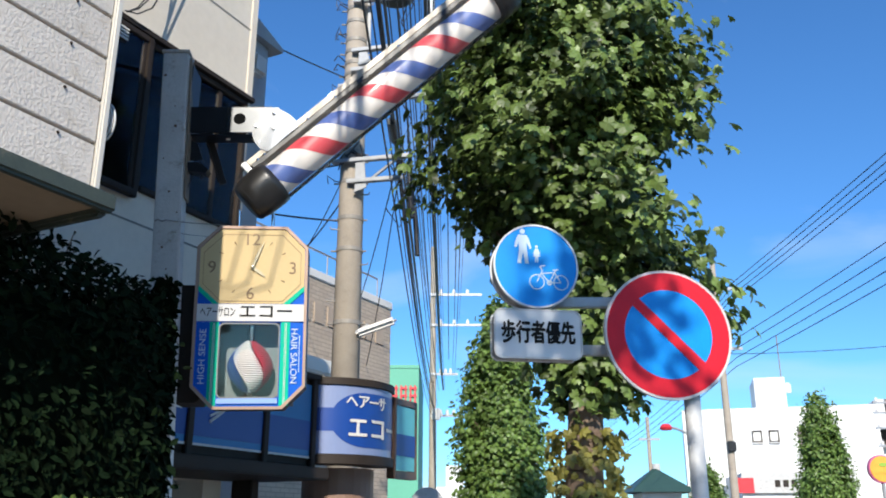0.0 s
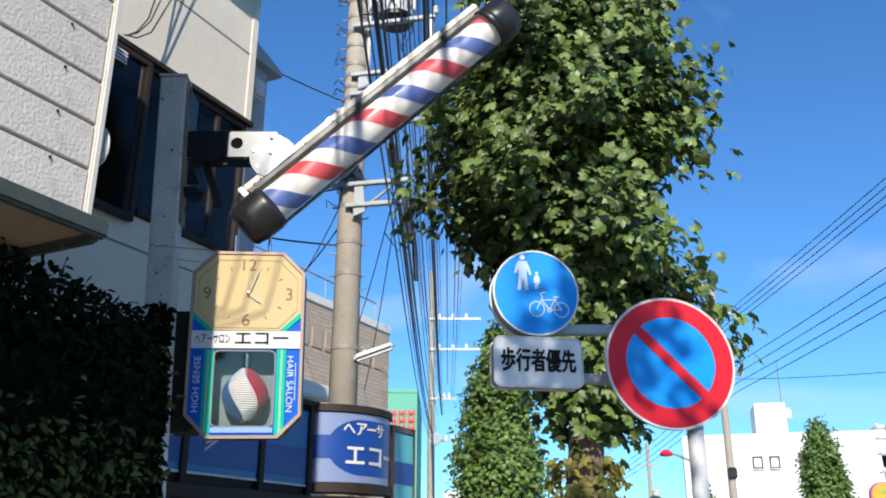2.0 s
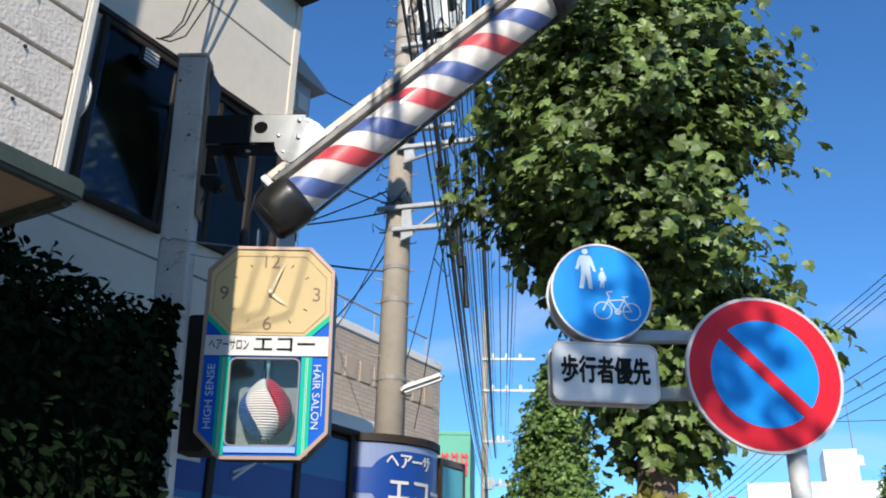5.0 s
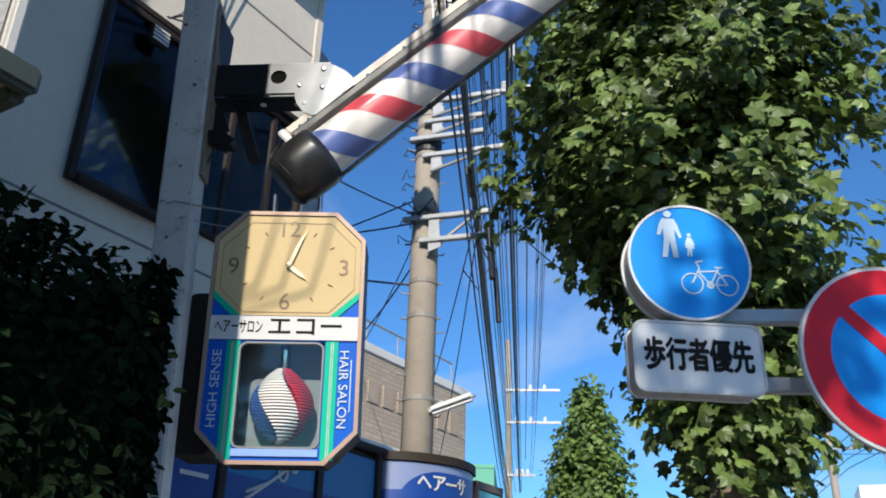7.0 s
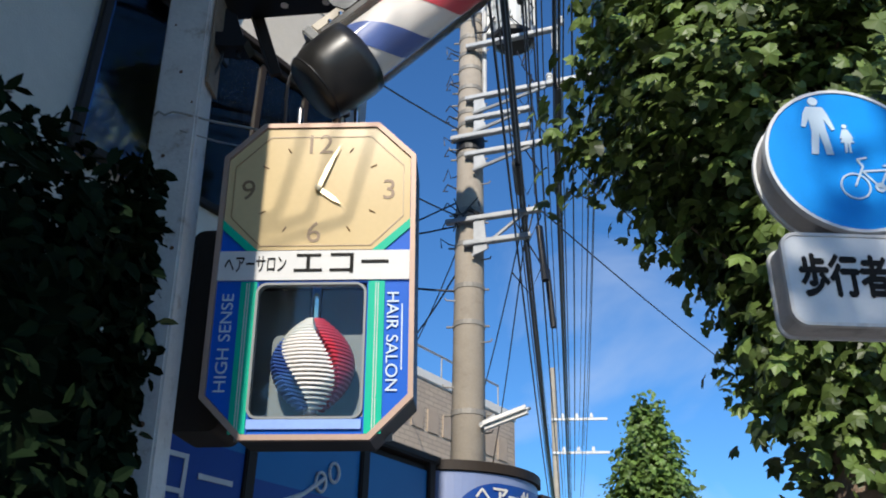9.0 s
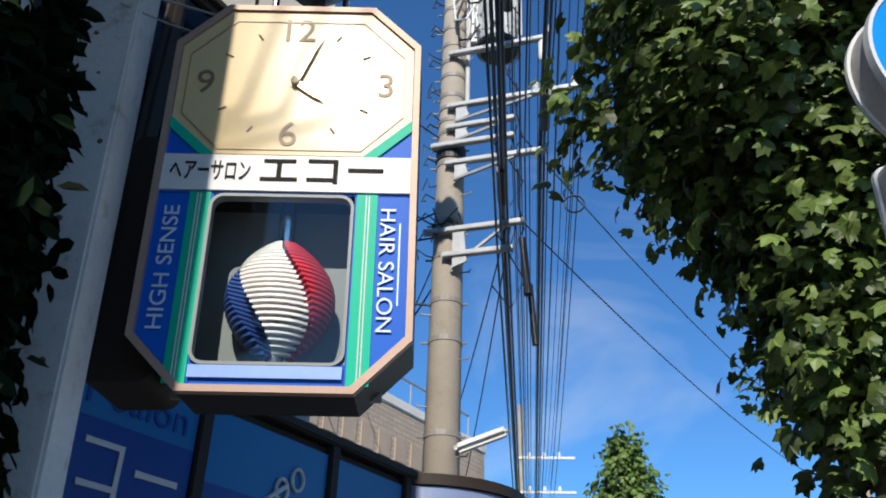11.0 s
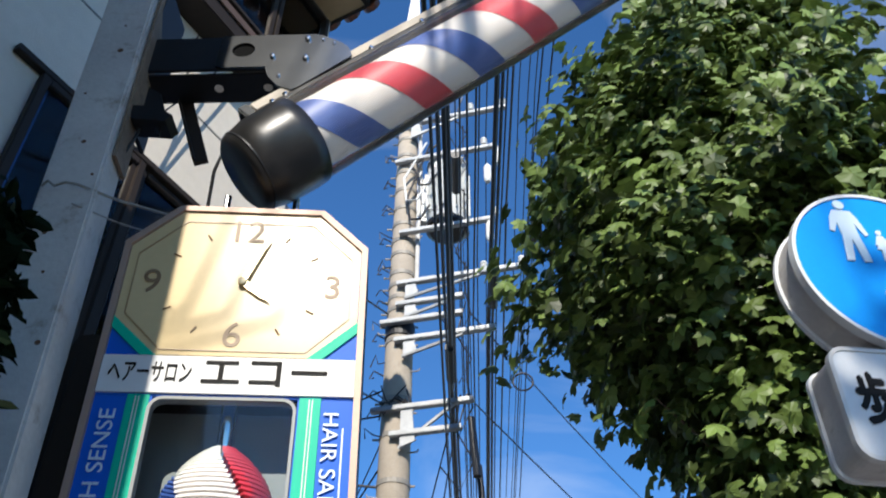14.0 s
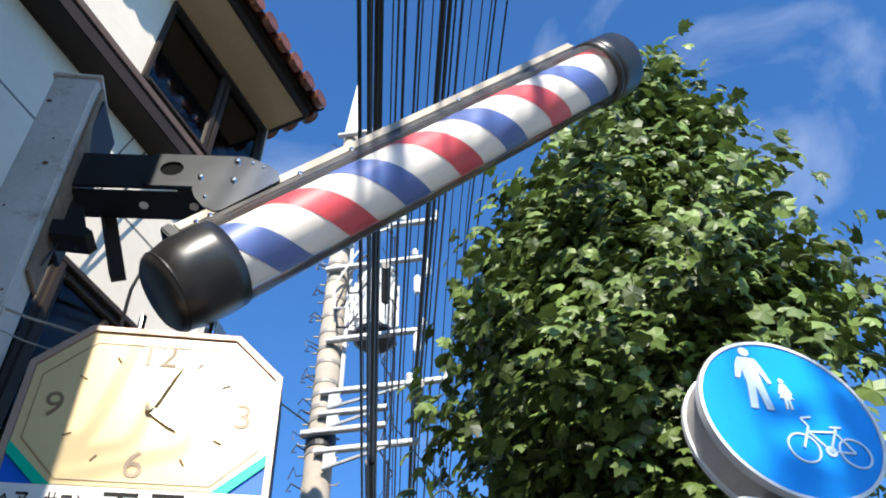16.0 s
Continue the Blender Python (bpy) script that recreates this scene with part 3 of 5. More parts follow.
for ch, q, z, sz, wd in (("ヘ", -62, 2.51, 0.12, 0.10), ("ア", -51, 2.51, 0.12, 0.10), ("ー", -40, 2.51, 0.12, 0.10), ("サ", -29, 2.51, 0.12, 0.10), ("エ", -56, 2.30, 0.20, 0.17), ("コ", -35, 2.30, 0.20, 0.155), ("ー", -15, 2.30, 0.20, 0.15)):
    letters("lettering", ch, sz, pose(RX + (RR + 0.008) * math.cos(radians(q)), RY + (RR + 0.008) * math.sin(radians(q)), z, 0, 0, q + 90), SWHITE, rs, width=wd, bold=0.022)
side = thing("shop_side_sign", pose(RX + RR + 0.03, RY + 0.03, 0, 0, 0, 63), "teal sign panel in a bronze frame", "shop sign")
part("panel", B(0.03, 0.36, 0.01, 0.03, 2.02, 2.56), mat("teal_panel", (0.10, 0.42, 0.46), 0.3, vary=0.08, coat=0.3), side)
part("deep_blue_field", B(0.035, 0.355, 0.004, 0.009, 2.14, 2.32), AWDEEP, side)
for a in ((0.0, 0.03, 0, 0.08, 1.95, 2.62), (0.36, 0.39, 0, 0.08, 1.95, 2.62), (0.03, 0.36, 0, 0.08, 2.565, 2.62), (0.03, 0.36, 0, 0.08, 1.95, 2.015)):
    part("frame", B(*a, bevel=0.004), BRONZE, side)
porch = thing("shop_porch", Matrix(), "brown porch column under the rounded shop sign", "column")
part("column", R((RX + 0.1, RY + 0.1, 0), (RX + 0.1, RY + 0.1, 2.02), 0.3, seg=28), mat("porch_brown", (0.22, 0.13, 0.09), 0.5), porch)
part("red_notice", B(RX + 0.42, RX + 0.62, RY - 0.1, RY - 0.08, 1.55, 1.72), REDL, porch)

# ---- neighbour's overhanging fascia in board siding ----
nb = thing("neighbour_house", TURNED, "cream board-sided overhanging front with brown soffit", "building")
part("body", B(-8.0, 1.74, 2.162, 4.6, 2.56, 6.4), mat("dark_backing", (0.06, 0.05, 0.04), 0.8), nb)
part("main_block", B(-12.0, 1.05, 3.40, 12, 0.0, 9.5), CREAM, nb)
part("soffit", B(-8.0, 1.784, 2.13, 4.6, 2.515, 2.545), SOFFIT, nb, "stained brown plywood soffit")
part("drip_edge", B(-8.0, 1.825, 2.09, 2.13, 2.50, 2.56, bevel=0.01), GREENRIM, nb, "weathered dark green metal drip edge")
part("drip_edge", B(1.785, 1.825, 2.13, 4.6, 2.49, 2.56, bevel=0.01), GREENRIM, nb, "weathered dark green metal drip edge")
part("corner_trim", B(1.747, 1.775, 2.118, 2.18, 2.56, 6.4, bevel=0.006), TRIMW, nb, "pale metal corner trim")
board_me = nail_me = None
for i in range(25):
    z = 2.56 + 0.154 * i
    if board_me is None:
        b0 = part("siding_board", B(-6.0, 1.744, 2.13, 2.158, 0.006, 0.150, bevel=0.003), SIDING, nb)
        board_me = b0.data
    else:
        b0 = new("siding_board", board_me)
        b0.parent = nb
    b0.location = (0, 0, z)
    for s_ in (1.60, 1.15, 0.7):
        if nail_me is None:
            b1 = part("nail", L([(0, -0.004), (0.005, -0.003), (0.006, 0), (0, 0)], 8), BROWN, b0)
            b1.rotation_euler = (radians(-90), 0, 0)
            nail_me = b1.data
        else:
            b1 = new("nail", nail_me)
            b1.parent = b0
            b1.rotation_euler = (radians(-90), 0, 0)
        b1.location = (s_, 2.127, 0.135)

# ---- steel post, bracket ----
post = thing("sign_post", pose(-1.165, 3.88, 0, 0, -2.6, 4), "weathered white square steel post with rust spots", "post")
part("shaft", B(-0.062, 0.062, -0.05, 0.05, 0, 3.82, bevel=0.006), POSTP, post)
part("cap_plate", B(-0.068, 0.068, -0.056, 0.056, 3.822, 3.835, bevel=0.002), POSTP, post)
bm = bmesh.new()
box(bm, 0.066, 0.074, -0.03, 0.05, 3.05, 3.80)
part("rusty_flange", bm, mat("rusted_flange", (0.20, 0.14, 0.09), 0.7, vary=0.4, scale=12, stain=(0.06, 0.035, 0.02), stain_scale=18), post)
for k in range(13):
    q = k * k * 2.399
    bq = part("rust_spot", L([(0, -0.001), (0.0035 + 0.002 * (k % 3), -0.0008), (0.004 + 0.002 * (k % 3), 0)], 8), mat("rust", (0.12, 0.06, 0.03), 0.9, vary=0.3), post)
    bq.location = (0.045 * math.sin(q * 1.3), -0.0505, 1.9 + 1.9 * ((k * 0.618) % 1))
    bq.rotation_euler = (radians(-90), 0, 0)

arm = thing("sign_bracket", pose(-1.27, 3.885, 3.475), "black steel channel bracket with galvanised end plates", "bracket")
part("channel", B(0.0, 0.42, -0.004, 0.004, -0.07, 0.07, bevel=0.002), BLACKM, arm)
low_fl = part("channel_flange", B(0.0, 0.44, 0.006, 0.10, -0.078, -0.0705, bevel=0.002), BLACKM, arm)
part("channel_flange", B(0.0, 0.42, 0.006, 0.10, 0.0705, 0.078, bevel=0.002), BLACKM, arm)
# white discs painted for the daylight showing through two flange holes
for hx in (0.20, 0.33):
    part("bright_hole", plate(disc_poly(0, 0, 0.012, 16), -0.001, 0.001), WHITE, low_fl).matrix_basis = pose(hx, 0.05, -0.0795, 90)
part("mounting_plate", B(0.002, 0.014, -0.02, 0.13, -0.24, 0.30, bevel=0.003), BLACKM, arm)
part("gusset", plate([(0.015, -0.2), (0.09, -0.2), (0.06, -0.12), (0.015, -0.085)], 0.03, 0.04), BLACKM, arm)
hole_o, hole_i = [], disc_poly(0.265, 0.002, 0.030, 40)
for px_, pz_ in hole_i:
    dx_, dz_ = px_ - 0.265, pz_ - 0.002
    k_ = min(((0.205 if dx_ > 0 else 0.065) / abs(dx_)) if abs(dx_) > 1e-6 else 99, ((0.062 if dz_ > 0 else 0.072) / abs(dz_)) if abs(dz_) > 1e-6 else 99)
    hole_o.append((0.265 + dx_ * k_, 0.002 + dz_ * k_))
bm = bmesh.new()
hv = [[bm.verts.new((x, y, z)) for x, z in p] for p, y in ((hole_o, -0.012), (hole_i, -0.012), (hole_i, -0.005), (hole_o, -0.005))]
for a, b in ((0, 1), (1, 2), (2, 3), (3, 0)):
    for i in range(40):
        bm.faces.new((hv[a][i], hv[a][(i + 1) % 40], hv[b][(i + 1) % 40], hv[b][i]))
hp = part("end_plate", bm, ZINC, arm, "galvanised plate with a round hole")
# dark sheet painted for the shade seen through the round hole
part("hollow", B(0.222, 0.308, -0.0047, -0.0043, -0.04, 0.044), HOLE, hp)
hinge = part("hinge_plate", plate([(0.335, -0.03), (0.336, -0.09), (0.348, -0.125), (0.375, -0.16), (0.41, -0.178), (0.425, -0.172), (0.555, -0.045), (0.545, -0.01), (0.52, 0.015), (0.47, 0.045), (0.43, 0.05), (0.37, 0.036), (0.345, 0.01)], -0.022, -0.015), ZINC, arm, "bright galvanised hinge plate with rounded corners")
for bx, bz, br in ((0.350, -0.046, 0.8), (0.437, -0.056, 0.9), (0.435, 0.026, 0.9), (0.375, -0.125, 0.5), (0.475, 0.022, 0.45), (0.505, 0.006, 0.45)):
    part("bolt", L([(0, 0.010 * br), (0.008 * br, 0.009 * br), (0.010 * br, 0.0), (0.010 * br, -0.003)], 6), CHROME, hinge).matrix_basis = pose(bx, -0.0225, bz, 90)
strut = part("back_strut", plate([(0.045, 0.02), (0.085, 0.02), (0.195, -0.29), (0.160, -0.30)], 0.105, 0.118), BROWN, arm)
part("strut_lip", plate([(0.045, 0.02), (0.052, 0.02), (0.167, -0.30), (0.160, -0.30)], 0.085, 0.1045), BROWN, strut)
bx = part("junction_box", plate([(0.03, -0.235), (0.09, -0.24), (0.138, -0.275), (0.125, -0.295), (0.04, -0.285)], -0.03, 0.03), BLACKM, arm)
part("gland", R((0.10, 0, -0.315), (0.10, 0, -0.29), 0.008), BLACKM, bx)
part("cable", W([(0.055, 0, -0.28), (0.05, 0.0, -0.32), (0.03, 0.01, -0.37), (-0.01, 0.03, -0.42)], 0.004), CABLE, arm)

# ---- barber pole: striped drum in a clear tube, hung at a slant ----
P0, P1 = Vector((-0.828, 3.91, 3.150)), Vector((0.258, 3.96, 4.195))
axis = (P1 - P0).normalized()
LEN = (P1 - P0).length
frame_m = Matrix.Translation(P0) @ axis.to_track_quat("Z", "Y").to_matrix().to_4x4()
bp = thing("barber_pole", frame_m, "slanting red white and blue striped barber pole in a clear tube", "barber pole")
inv = frame_m.inverted()
up_l = (inv.to_3x3() @ Vector((-axis.z, 0, axis.x))).normalized()
UPA = math.atan2(up_l.y, up_l.x)
drum = part("drum", R((0, 0, 0.0), (0, 0, LEN), 0.0855, seg=64, caps=False), WHITE, bp, "white drum", smooth=True)


def helix(z_first, wide, lead, r, k=40, steps=150):
    """A stripe of given axial width that winds round the drum, cut to its length."""
    bm = bmesh.new()
    rows = []
    turns = (LEN + lead) / lead + 1
    for i in range(int(turns * k) + 1):
        q = 2 * math.pi * i / k
        z0 = z_first - lead + lead * i / k
        a, b = max(0, min(LEN, z0)), max(0, min(LEN, z0 + wide))
        rows.append([bm.verts.new((r * math.cos(HAND * q + UPA), r * math.sin(HAND * q + UPA), z)) for z in (a, (a + b) / 2, b)])
    for a, b in zip(rows, rows[1:]):
        if a[2].co.z - a[0].co.z + b[2].co.z - b[0].co.z > 1e-5:
            for j in (0, 1):
                bm.faces.new((a[j], b[j], b[j + 1], a[j + 1]))
    bmesh.ops.delete(bm, geom=[v for v in bm.verts if not v.link_faces], context="VERTS")
    return bm


HAND, LEAD, PH = 1, 0.42, 0.10
part("red_stripe", helix(PH, 0.10, LEAD, 0.087), RED, drum, smooth=True)
part("blue_stripe", helix(PH + 0.20, 0.10, LEAD, 0.087), BLUE, drum, smooth=True)
tube = part("clear_tube", R((0, 0, -0.02), (0, 0, LEN + 0.02), 0.108, seg=56, caps=False), ACRYL, bp, "clear acrylic tube", smooth=True)
tube.visible_shadow = False
cl = part("lower_cap", L([(0, -0.165), (0.085, -0.165), (0.098, -0.155), (0.112, -0.10), (0.115, -0.02), (0.113, 0.012), (0.106, 0.016)], 48), CAPM, bp, "glossy black lower cap", smooth=True)
part("collar", L([(0.1085, LEN - 0.035), (0.1165, LEN - 0.03), (0.1165, LEN - 0.008)], 48), CAPM, bp, smooth=True)
part("cap_seam", L([(0.1005, -0.148), (0.103, -0.146), (0.1035, -0.142)], 48), BLACKM, cl)
part("upper_cap", L([(0.106, LEN - 0.01), (0.112, LEN - 0.006), (0.115, LEN + 0.02), (0.113, LEN + 0.10), (0.10, LEN + 0.125), (0, LEN + 0.13)], 48), CAPM, bp, "black upper cap", smooth=True)
rot = Matrix.Rotation(UPA, 4, "Z")
ch = part("back_channel", B(0.121, 0.158, -0.05, 0.045, -0.03, LEN + 0.02, bevel=0.005), CHANNEL, bp, "aged aluminium channel along the tube")
ch.matrix_basis = rot
sl = part("dark_slot", B(0.099, 0.1205, -0.052, 0.047, -0.02, LEN + 0.01), BLACKM, bp)
sl.matrix_basis = rot
for z in (0.02, 0.06, 0.34, 0.52, 0.95):
    q = part("rivet", L([(0, 0.006), (0.006, 0.004), (0.008, 0)], 10), CHROME, ch)
    q.matrix_basis = pose(0.125, 0.0455, z, -90)
part("lug", B(0.15, 0.175, -0.015, 0.015, 0.50, 0.54, bevel=0.006), ZINC, ch)
part("end_bracket", B(0.10, 0.16, -0.055, 0.05, -0.06, -0.031, bevel=0.004), ZINC, ch)
lead_cable = thing("power_cable", Matrix(), "black cable looping from the pole's lower cap", "cable")
part("cable", W([(-0.915, 3.90, 3.225), (-0.94, 3.90, 3.238), (-0.975, 3.91, 3.225), (-1.01, 3.925, 3.175), (-1.03, 3.94, 3.09), (-1.04, 3.98, 3.0), (-1.045, 4.02, 2.93)], 0.0045), CABLE, lead_cable)

# ---- the clock sign ----
ck = thing("clock_sign", pose(-0.892, 3.964, 2.065, 4.18, -1.03, 5.78), "octagonal illuminated clock sign with blue and green panels", "shop sign")
H, HW, CH = 0.86, 0.2585, 0.101


def ring_plate(outer, inner, y0, y1):
    bm = bmesh.new()
    k = len(outer)
    vs = [[bm.verts.new((x, y, z)) for x, z in p] for p, y in ((outer, y0), (inner, y0), (inner, y1), (outer, y1))]
    for a, b in ((0, 1), (1, 2), (2, 3), (3, 0)):
        for i in range(k):
            j = (i + 1) % k
            bm.faces.new((vs[a][i], vs[a][j], vs[b][j], vs[b][i]))
    return bm


def octagon(inset):
    return chamfer_poly(-HW + inset, HW - inset, inset, H - inset, CH - 0.42 * inset, CH - 0.42 * inset)


part("casing", ring_plate(octagon(0.0), octagon(0.01), 0.018, 0.15), BOXSIDE, ck, "dark bronze metal casing")
part("back_cover", plate(octagon(0.0), 0.151, 0.158), BOXSIDE, ck)
part("front_rim", ring_plate(octagon(0.0), octagon(0.013), -0.006, 0.017), PINKRIM, ck, "bronze-pink metal rim")
e_ = HW - 0.0135
part("face", plate([(-e_, 0.399), (e_, 0.399), (e_, H - 0.109), (e_ - 0.095, H - 0.0135), (-e_ + 0.095, H - 0.0135), (-e_, H - 0.109)], 0.004, 0.016), SBLUE, ck, "blue acrylic face")
for sx in (-1, 1):
    part("side_face", plate([(sx * 0.138, 0.014), (sx * (e_ - 0.095), 0.014), (sx * e_, 0.109), (sx * e_, 0.398), (sx * 0.138, 0.398)], 0.004, 0.016), SBLUE, ck, "blue acrylic side strip")
part("bottom_face", B(-0.137, 0.137, 0.004, 0.016, 0.014, 0.056), SBLUE, ck)
dial = part("dial", plate(chamfer_poly(-e_ + 0.001, e_ - 0.001, 0.487, H - 0.0145, 0.095, 0.085), 0.0, 0.0035), DIAL, ck, "cream clock dial lit by the sun")
part("dial_line", ring_plate(chamfer_poly(-e_ + 0.018, e_ - 0.018, 0.497, H - 0.040, 0.090, 0.083), chamfer_poly(-e_ + 0.0205, e_ - 0.0205, 0.4995, H - 0.0425, 0.089, 0.082), -0.002, -0.0005), DIALRIM, dial)
DC = 0.661
for txt, dx, dz in (("12", -0.006, 0.132), ("3", 0.188, -0.006), ("6", -0.006, -0.128), ("9", -0.187, -0.004)):
    letters("numeral", txt, 0.082, pose(dx, -0.0012, DC + dz), INKB, dial, depth=0.0006)
for h in range(12):
    if h % 3:
        a = radians(30 * h)
        c, s_ = math.sin(a), math.cos(a)
        part("hour_mark", W([(0.158 * c, -0.0012, DC + 0.126 * s_), (0.176 * c, -0.0012, DC + 0.141 * s_)], 0.0022, 4), INKB, dial)
HANDM = mat("worn_brass_hand", (0.42, 0.36, 0.24), 0.35, metal=0.5, vary=0.2, scale=20)
part("minute_hand", plate([(-0.006, -0.003), (0.006, -0.006), (0.030, 0.058), (0.055, 0.128), (0.020, 0.066)], -0.011, -0.009), HANDM, dial, "slim worn brass minute hand").location = (0, 0, DC)
part("hour_hand", plate([(-0.003, -0.007), (0.003, 0.006), (0.046, -0.026), (0.062, -0.048), (0.040, -0.038)], -0.008, -0.006), HANDM, dial, "short worn brass hour hand").location = (0, 0, DC)
part("hand_boss", L([(0, -0.008), (0.009, -0.006), (0.009, 0.004)], 14), HANDM, dial).matrix_basis = pose(0, -0.008, DC, -90)
for sx in (-1, 1):
    part("green_corner", plate([(sx * e_, 0.548), (sx * (e_ - 0.068), 0.485), (sx * (e_ - 0.098), 0.485), (sx * e_, 0.574)], -0.001, 0.0035), SGREEN, ck)
    part("green_bar", plate([(sx * 0.142, 0.015), (sx * 0.183, 0.015), (sx * 0.183, 0.400), (sx * 0.142, 0.400)], 0.0, 0.0035), SGREEN, ck)
    for lx in (0.160, 0.166):
        part("pale_line", B(min(sx * lx, sx * (lx + 0.002)), max(sx * lx, sx * (lx + 0.002)), -0.002, -0.0005, 0.02, 0.396), SWHITE, ck)
nb_ = part("name_board", B(-e_, e_, -0.002, 0.0035, 0.404, 0.484), SWHITE, ck, "white name strip")
letters("lettering", "ヘアーサロン", 0.052, pose(-0.150, -0.0032, 0.444), INK, nb_, width=0.158, bold=0.010, depth=0.0008)
letters("lettering", "エコー", 0.076, pose(0.071, -0.0032, 0.446), INK, nb_, width=0.242, bold=0.012, depth=0.0008)
letters("lettering", "HIGH SENSE", 0.042, pose(-0.211, -0.0005, 0.241, 0, -90, 0), PICTO, ck, width=0.252, depth=0.0006)
letters("lettering", "HAIR SALON", 0.042, pose(0.203, -0.0005, 0.243, 0, 90, 0), PICTO, ck, width=0.252, depth=0.0006)
part("small_print", B(0.2265, 0.2295, 0.0025, 0.0036, 0.17, 0.34), PICTO, ck, "line of tiny pale print")
# display window with a turning ornament: three twisted sails of thin blades on a chrome spindle
wn_ = part("display_window", ring_plate(round_poly(-0.142, 0.138, 0.050, 0.396, 0.027), round_poly(-0.136, 0.132, 0.056, 0.390, 0.022), -0.004, 0.020), GREYIN, ck, "grey display window frame")
part("backing", B(-0.2, 0.2, 0.125, 0.13, 0.02, 0.42), GREYIN, wn_, "grey back wall")
part("lower_strip", B(-0.139, 0.135, -0.004, -0.0022, 0.026, 0.049), mat("pale_blue_strip", (0.25, 0.38, 0.75), 0.3), wn_)
part("turntable", L([(0, 0.020), (0.060, 0.020), (0.060, 0.058), (0.05, 0.064), (0, 0.066)], 32), BROWN, wn_, "dark turntable disc", smooth=False).location = (0, 0.07, 0)
part("spindle", L([(0.012, 0.068), (0.022, 0.08), (0.014, 0.11), (0.012, 0.30), (0.018, 0.33), (0.018, 0.42)], 18), CHROME, wn_, smooth=True).location = (0, 0.07, 0)
for cname, cm, a0 in (("blue_sail", BLUE, 150), ("white_sail", WHITE, 240), ("red_sail", RED, 310)):
    bm = bmesh.new()
    for k in range(24):
        u = (k + 0.5) / 24
        z = 0.082 + 0.238 * u
        r = 0.106 * math.sin(math.pi * (0.06 + 0.90 * u)) ** 0.75
        q0 = a0 + 70 * (0.45 - u)
        ring = [(0.012 * math.cos(radians(q0 + 30)), 0.012 * math.sin(radians(q0 + 30)))] + [(r * math.cos(radians(q0 + 64 * j / 5)), r * math.sin(radians(q0 + 64 * j / 5))) for j in range(6)]
        lo = [bm.verts.new((x, 0.07 + min(y, 0.05) * 0.95, z - 0.0025)) for x, y in ring]
        hi = [bm.verts.new((x, 0.07 + min(y, 0.05) * 0.95, z + 0.0025)) for x, y in ring]
        bm.faces.new(lo)
        bm.faces.new(hi[::-1])
        for j in range(7):
            bm.faces.new((lo[j], hi[j], hi[(j + 1) % 7], lo[(j + 1) % 7]))
    part(cname, bm, cm, wn_, kind="stuff")
gp = part("glass_pane", plate(round_poly(-0.138, 0.134, 0.0545, 0.3915, 0.022), -0.001, 0.001), CLEAR, wn_)
gp.visible_shadow = False
for px in (-0.08, 0.08):
    part("hanger", R((px, 0.08, H - 0.01), (px, 0.08, H + 0.1), 0.008), CHROME, ck)
mount = thing("sign_mount_box", pose(-1.14, 4.0, 0), "dark brown metal cabinet behind the clock sign", "cabinet")
part("body", plate(round_poly(-0.125, 0.02, 2.1, 2.66, 0.03), 0.0, 0.16), BROWN, mount)
part("door_seam", B(-0.11, -0.106, -0.002, 0.001, 2.15, 2.6), BLACKM, mount)
part("mount_stay", B(-0.2, -0.126, 0.04, 0.08, 2.3, 2.36), BROWN, mount)
part("mount_stay", B(0.021, 0.06, 0.04, 0.08, 2.3, 2.36), BROWN, mount)
tie = thing("tie_wire", Matrix(), "twisted steel wire tying the clock sign to the post", "wire")
part("wire", W([(-1.345, 3.808, 2.918), (-1.33, 3.80, 2.925), (-1.315, 3.806, 2.915), (-1.29, 3.80, 2.92), (-1.265, 3.806, 2.918), (-1.20, 3.87, 2.93), (-1.12, 3.93, 2.945), (-1.05, 3.975, 2.95)], 0.0032), BANDM, tie)
part("wire", W([(-1.265, 3.81, 2.865), (-1.19, 3.88, 2.872), (-1.1, 3.95, 2.885)], 0.002), BANDM, tie)

# ---- road signs on a steel post ----
sp = thing("road_sign_post", pose(1.139, 3.98, 0), "galvanised steel tube post carrying road signs", "sign post")
part("tube", R((0, 0, 0), (0, 0, 2.62), 0.037, seg=24), POSTG, sp, smooth=True)
part("cap", L([(0.039, 2.60), (0.039, 2.635), (0.02, 2.645), (0, 2.646)], 24), POSTG, sp)
for z, x0 in ((2.585, -0.70), (2.352, -0.70)):
    part("sign_arm", B(x0, 0.06, 0.042, 0.085, z - 0.026, z + 0.022, bevel=0.004), GALV, sp, "aluminium channel arm")
    part("clamp", R((0, 0.0, z - 0.03), (0, 0.0, z + 0.03), 0.043, seg=20), ZINC, sp)

npk = thing("no_parking_sign", pose(1.035, 3.905, 2.40, 0, 0, 7), "round no-parking sign, red ring and bar on blue", "road sign")
part("back_plate", plate(disc_poly(0, 0, 0.300, 72), 0.004, 0.012), SIGNGREY, npk, "grey aluminium back")
part("white_edge", plate(disc_poly(0, 0, 0.300, 72), -0.002, 0.0035), ROADWHITE, npk)
part("red_ring", ring_plate(disc_poly(0, 0, 0.291, 72), disc_poly(0, 0, 0.208, 72), -0.005, -0.0025), ROADRED, npk)
part("blue_field", plate(disc_poly(0, 0, 0.208, 72), -0.005, -0.0025), ROADBLUE, npk)
c45 = math.sqrt(0.5)
part("red_bar", plate([(c45 * (a - b), c45 * (-a - b)) for a, b in ((-0.21, -0.023), (0.21, -0.023), (0.21, 0.023), (-0.21, 0.023))], -0.008, -0.0055), ROADRED, npk)
